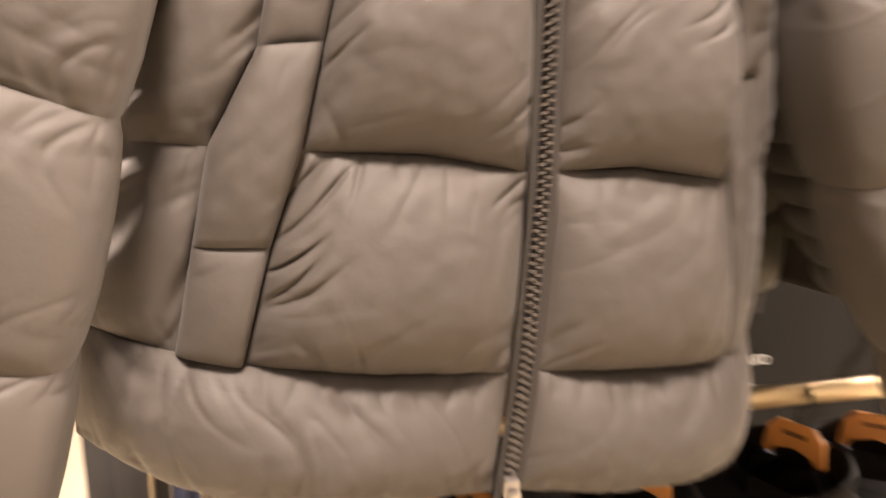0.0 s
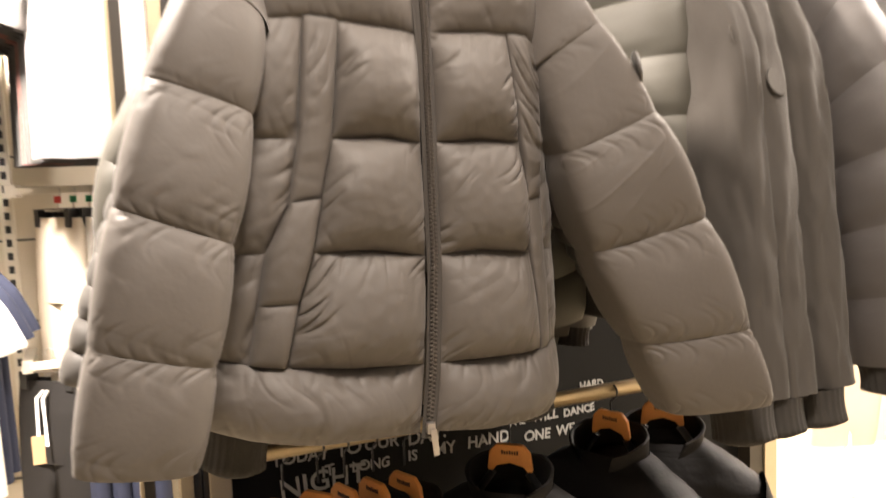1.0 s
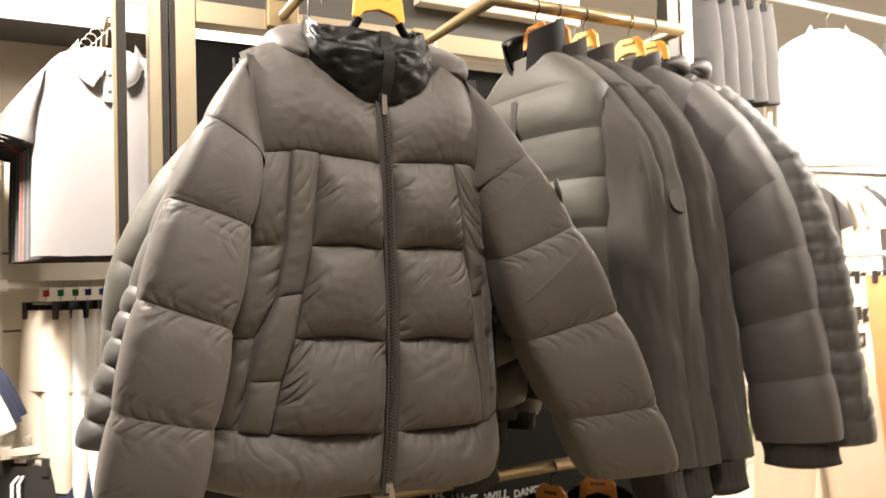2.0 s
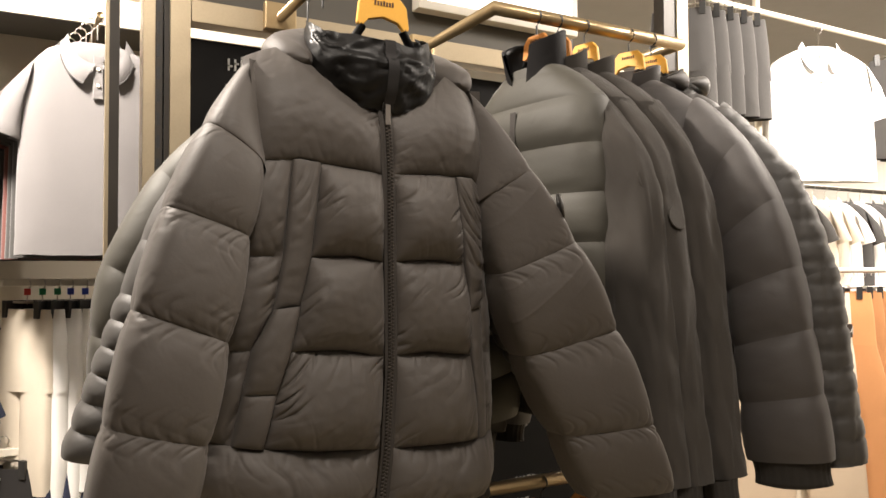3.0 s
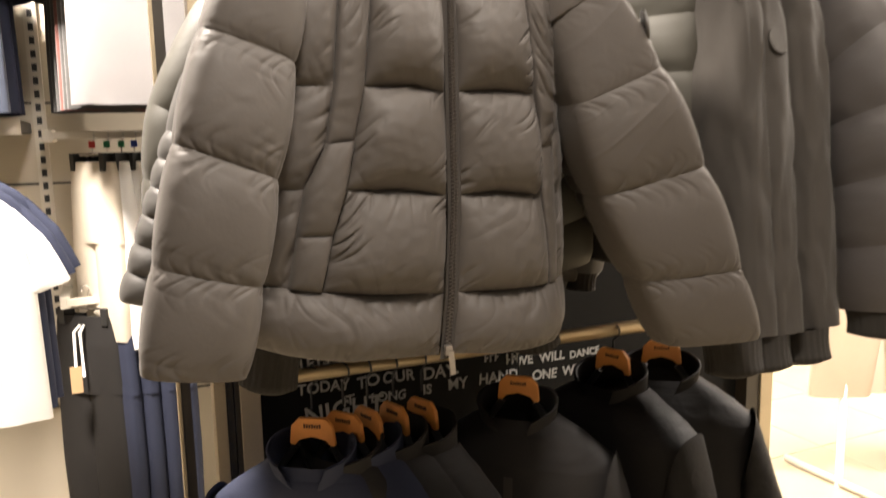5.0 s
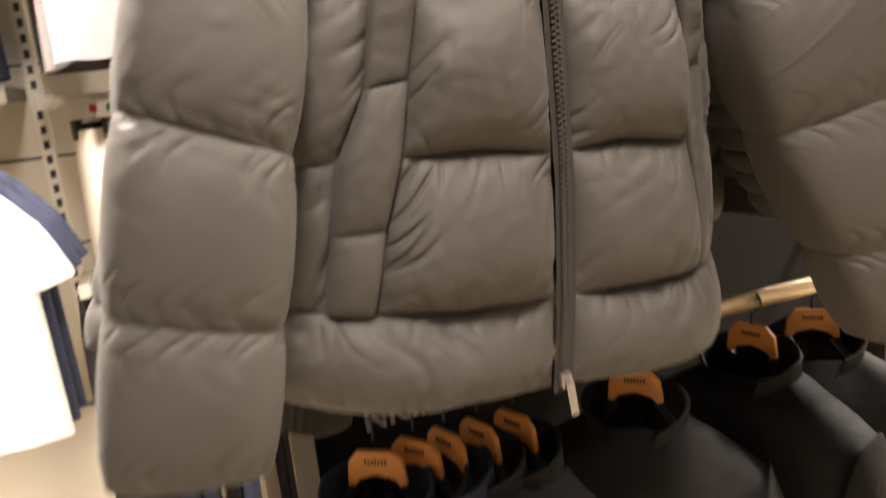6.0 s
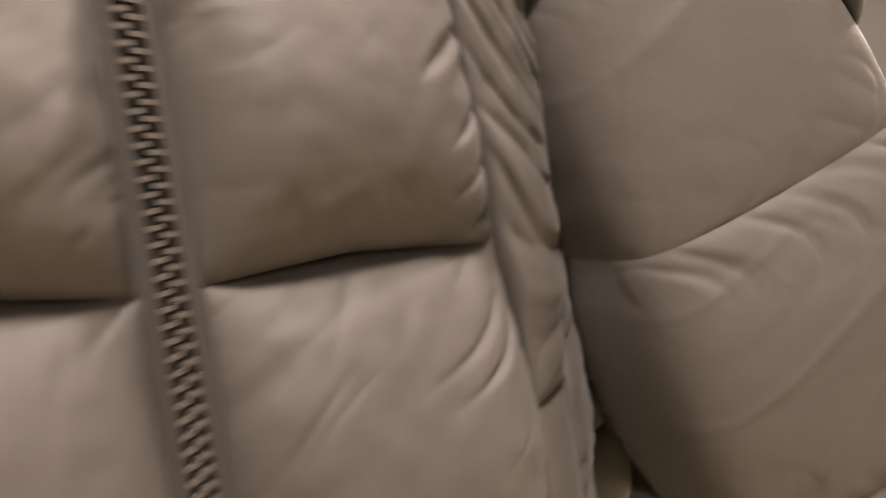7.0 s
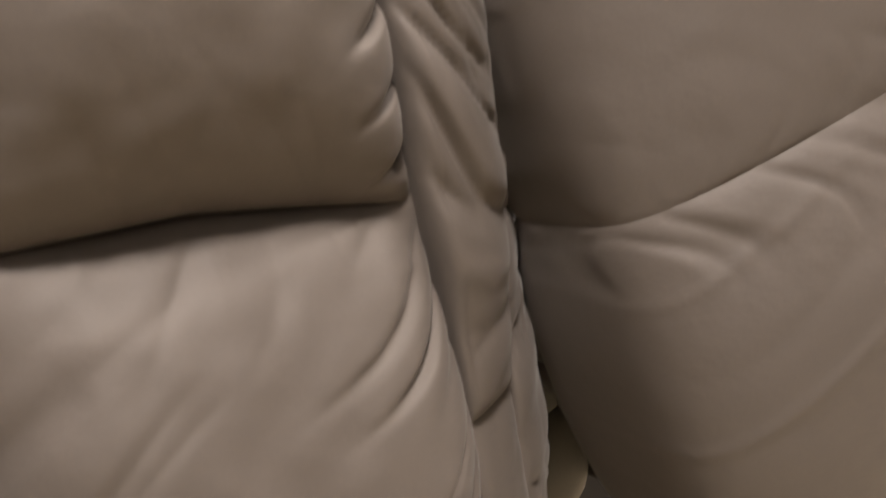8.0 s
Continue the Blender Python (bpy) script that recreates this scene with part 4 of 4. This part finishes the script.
for k, (x, mat) in enumerate(((-0.52, WHITE_CLOTH), (-0.18, CREAM_CLOTH), (-0.86, DARK_JERSEY))):
    for j in range(4):
        f = tagged(sheet("folded_shirt", lambda u, v, x=x, j=j, k=k: (x + 0.15 * (abs(math.cos(2 * math.pi * u)) ** 0.5) * math.copysign(1, math.cos(2 * math.pi * u)) * (1 if 0.02 < v < 0.98 else 0.2), 1.78 + 0.14 * (abs(math.sin(2 * math.pi * u)) ** 0.5) * math.copysign(1, math.sin(2 * math.pi * u)) * (1 if 0.02 < v < 0.98 else 0.2), 2.547 + j * 0.036 + 0.034 * v + 0.004 * noise.noise(Vector((u * 6, v, j + k)))), 40, 8, mat, round_u=True), "folded cotton shirt in a stack on the shelf", "shirt", "folded shirts")

# face-out polos on an arm
arm = thing("hanging_rail", (-0.33, 1.97, 2.40), "straight wall arm carrying polo shirts", "rail", "wall arms")
pipe("bar", [(-0.33, 1.978, 2.415), (-0.33, 1.33, 2.415)], 0.010, BRASS, arm)
under(arm)
for k, (y, mat) in enumerate(((1.36, GREY_JERSEY), (1.42, DARK_JERSEY), (1.48, DARK_JERSEY), (1.54, MAROON_JERSEY), (1.60, DARK_JERSEY), (1.67, DARK_JERSEY), (1.74, DARK_JERSEY))):
    shirt("polo_shirt", (-0.335 - 0.012 * k, y, 2.374), "light grey polo shirt hung face-out" if k == 0 else "dark polo shirt behind the grey one", "polo shirts on the wall arm", mat, half=0.205, length=0.685 + 0.008 * (k > 0), drop=0.004, seed=50 + k)
arm = thing("hanging_rail", (-0.93, 1.97, 2.40), "straight wall arm carrying navy shirts", "rail", "wall arms")
pipe("bar", [(-0.93, 1.978, 2.415), (-0.93, 1.45, 2.415)], 0.010, BRASS, arm)
under(arm)
for k, y in enumerate((1.48, 1.55, 1.62, 1.69, 1.76)):
    shirt("tee_shirt", (-0.93 + 0.02 * (k % 2), y, 2.374), "faded navy shirt hung face-out in a row", "navy shirts on the wall arm", BLUE_CLOTH if k % 2 == 0 else NAVY_CLOTH, half=0.21, length=0.70, seed=60 + k, collar=False, sleeve_len=0.22)
# white tee on a stand arm below
arm = thing("hanging_rail", (-0.90, 1.97, 1.55), "straight wall arm carrying white shirts", "rail", "wall arms")
pipe("bar", [(-0.90, 1.978, 1.568), (-0.90, 1.17, 1.568)], 0.010, BRASS, arm)
under(arm)
for k, (y, mat) in enumerate(((1.20, WHITE_CLOTH), (1.26, NAVY_CLOTH), (1.32, NAVY_CLOTH))):
    shirt("tee_shirt", (-0.895 + 0.012 * k, y, 1.535 + 0.010 * k), "bright white cotton tee hung face-out" if k == 0 else "navy tee behind the white one", "tees on the lower wall arm", mat, half=0.225, length=0.69, seed=70 + k, collar=False, sleeve_len=0.20)

G = "white trousers on the wall rail"
for k, x in enumerate((-0.51, -0.465, -0.42, -0.38, -0.335, -0.29, -0.24, -0.19)):
    trousers("trousers", (x, 1.75, 1.520), "white cotton trousers hung from the wall rail" if k else "cream cotton trousers at the rail's end", G, WHITE_CLOTH if k else CREAM_CLOTH, 0.60 + 0.03 * (k % 3), 0.24, 0.13, turn=-58 - 4 * (k % 2), seed=80 + k)
    box("size_cube", x - 0.010, x + 0.010, 1.735, 1.757, 1.566, 1.588, (RED, GREEN, GREEN, BLUE, BLUE, RED, GREEN, BLUE)[k])
    tagged(scene.collection.objects[-1], "small coloured size cube on a hanger", "size marker", "size cubes")
G = "navy joggers on the low wall rail"
for k, x in enumerate((-0.57, -0.50, -0.44, -0.38, -0.32)):
    trousers("joggers", (x, 1.75 - 0.0 * k, 1.005), "navy cotton joggers with white drawstring" if k == 0 else "navy cotton joggers on the low rail", G, NAVY_CLOTH if k else BLACK_CLOTH, 0.90, 0.24, 0.14, turn=-40 if k == 0 else -62, seed=90 + k, strings=k == 0)
tagged(box("price_tag", -0.635, -0.600, 1.664, 1.667, 0.760, 0.850, TAG_KRAFT), "kraft card price tag on the joggers", "tag")

# ---- racks past the unit's end ----
rack = thing("trouser_rack", (2.95, 1.10, 0), "white metal rack with beige and tan trousers", "rack")
pipe("bar", [(2.36, 1.10, 1.640), (3.9, 1.10, 1.640)], 0.013, SHELF_WHITE, rack)
for x in (2.40, 3.86):
    pipe("post", [(x, 1.16, 0), (x, 1.16, 2.9)], 0.016, SHELF_WHITE, rack)
    pipe("foot", [(x, 0.85, 0.02), (x, 1.45, 0.02)], 0.016, SHELF_WHITE, rack)
    pipe("arm", [(x, 1.10, 1.640), (x, 1.16, 1.640)], 0.011, SHELF_WHITE, rack)
pipe("top_bar", [(1.75, 1.16, 2.83), (3.9, 1.16, 2.83)], 0.013, SHELF_WHITE, rack)
under(rack)
G = "trousers on the white rack"
for k, (x, mat) in enumerate(((2.56, BEIGE_CHINO), (2.68, CREAM_CLOTH), (2.80, TAN_CHINO), (2.88, TAN_CHINO), (2.96, TAN_CHINO), (3.05, TAN_CHINO), (3.16, TAN_CHINO), (3.28, TAN_CHINO))):
    trousers("trousers", (x, 1.10, 1.535), ("beige wide-leg trousers hung on the rack", "cream wide-leg trousers with size tags", "tan wide-leg trousers in a row")[min(k, 2)], G, mat, 1.12 if k < 2 else 1.02, 0.34, 0.27, 0.10 if k < 2 else 0.02, turn=-25 if k < 2 else -55, seed=100 + k)
for x, z in ((2.72, 1.34), (2.79, 1.33), (2.74, 1.22), (2.81, 1.22)):
    tg = tagged(box("size_tag", x, x + 0.055, 1.008, 1.012, z, z + 0.062, TAG_BLACK), "black square size tag with white digits", "tag", "size tags")
for text, x, z in (("2", 2.727, 1.232), ("4", 2.748, 1.232), ("4", 2.828, 1.232), ("4", 2.808, 1.342)):
    ob = word(text, x, z, 0.05)
    ob.name, ob.parent = "size_digit", scene.collection.objects["size_tag"]
    ob["label"] = "white printed digit"
    ob.matrix_parent_inverse = Matrix()
    ob.matrix_basis = pose(x, 1.0065, z, 90)
shirt("polo_shirt", (2.64, 1.02, 2.70), "bright white polo hung high on the rack", "", WHITE_CLOTH, half=0.25, length=0.66, seed=120, turn=-24, sleeve_len=0.24)
for k in range(5):
    trousers("shorts", (1.90 + 0.085 * k, 1.14, 2.74), "dark grey shorts hung high on the rack", "grey shorts on the rack", DARK_JERSEY, 0.44, 0.24, 0.14, turn=-50, seed=130 + k)
for k in range(3):
    trousers("shorts", (3.45 + 0.10 * k, 1.14, 2.74), "grey jersey shorts hung high on the rack", "grey shorts on the rack", DARK_JERSEY, 0.52, 0.24, 0.14, turn=-50, seed=140 + k)
black = trousers("trousers", (3.02, 0.62, 1.02), "black trousers on a low stand", "", BLACK_CLOTH, 0.90, 0.34, 0.22, turn=-20, seed=150)
stand = thing("low_stand", (3.02, 0.62, 0), "thin black garment stand", "stand")
pipe("post", [(3.02, 0.72, 0), (3.02, 0.72, 1.11)], 0.012, BLACK_HOOK, stand)
pipe("bar", [(3.02, 0.72, 1.11), (3.02, 0.50, 1.11)], 0.010, BLACK_HOOK, stand)
pipe("foot", [(2.8, 0.72, 0.012), (3.24, 0.72, 0.012)], 0.012, BLACK_HOOK, stand)
under(stand)

rack = thing("shirt_rack", (4.3, 2.10, 0), "dark metal rack with short-sleeved shirts", "rack")
pipe("bar", [(3.70, 2.10, 2.21), (5.6, 2.10, 2.21)], 0.014, POST_DARK, rack)
for x in (3.74, 5.56):
    pipe("post", [(x, 2.13, 0), (x, 2.13, 2.95)], 0.018, POST_DARK, rack)
    pipe("foot", [(x, 1.85, 0.02), (x, 2.40, 0.02)], 0.018, POST_DARK, rack)
under(rack)
for k in range(9):
    shirt("polo_shirt", (3.86 + 0.13 * k, 2.10, 2.165), "dark polo with white trim on the shirt rack" if k == 0 else "short-sleeved shirt on the dark rack", "shirts on the dark rack", (DARK_JERSEY, CREAM_CLOTH, CREAM_CLOTH, WHITE_CLOTH, DARK_JERSEY, WHITE_CLOTH, DARK_JERSEY, DARK_JERSEY, WHITE_CLOTH)[k], turn=-52, seed=160 + k, trim=WHITE_CLOTH if k == 0 else None, length=0.70)
bag = tagged(sheet("duffel_bag", lambda u, v: (4.15 + 0.22 * math.cos(2 * math.pi * u) * pillow(v, 4, 0.4), 2.95 + 0.14 * math.sin(2 * math.pi * u) * pillow(v, 4, 0.4), 0.14 + 0.34 * v + 0.02 * noise.noise(Vector((u * 5, v * 4, 2)))), 36, 20, OLIVE_BAG, round_u=True), "olive canvas bag on a low wire stand", "bag")
base = thing("wire_stand", (4.15, 2.95, 0), "low wire stand under the bag", "stand")
for x in (3.98, 4.32):
    pipe("leg", [(x, 2.85, 0.0), (x, 2.85, 0.13), (x, 3.05, 0.13), (x, 3.05, 0.0)], 0.008, STEEL, base)
pipe("shelf_wire", [(3.95, 2.85, 0.135), (4.35, 2.85, 0.135)], 0.008, STEEL, base)
under(base)

# ---- floor tiles ----
tile = bpy.data.meshes.new("floor_tile")
bm = bmesh.new()
box_bm(bm, -0.298, 0.298, -0.298, 0.298, -0.012, 0.0, 0.002)
bm.to_mesh(tile)
bm.free()
tile.materials.append(FLOOR)
for i in range(16):
    for j in range(13):
        x, y = -1.2 + i * 0.6, -2.4 + j * 0.6
        if x > 7.6 or y > 5.6:
            continue
        ob = new("tile", tile)
        ob.location, ob.parent = (x, y, 0.0), floor
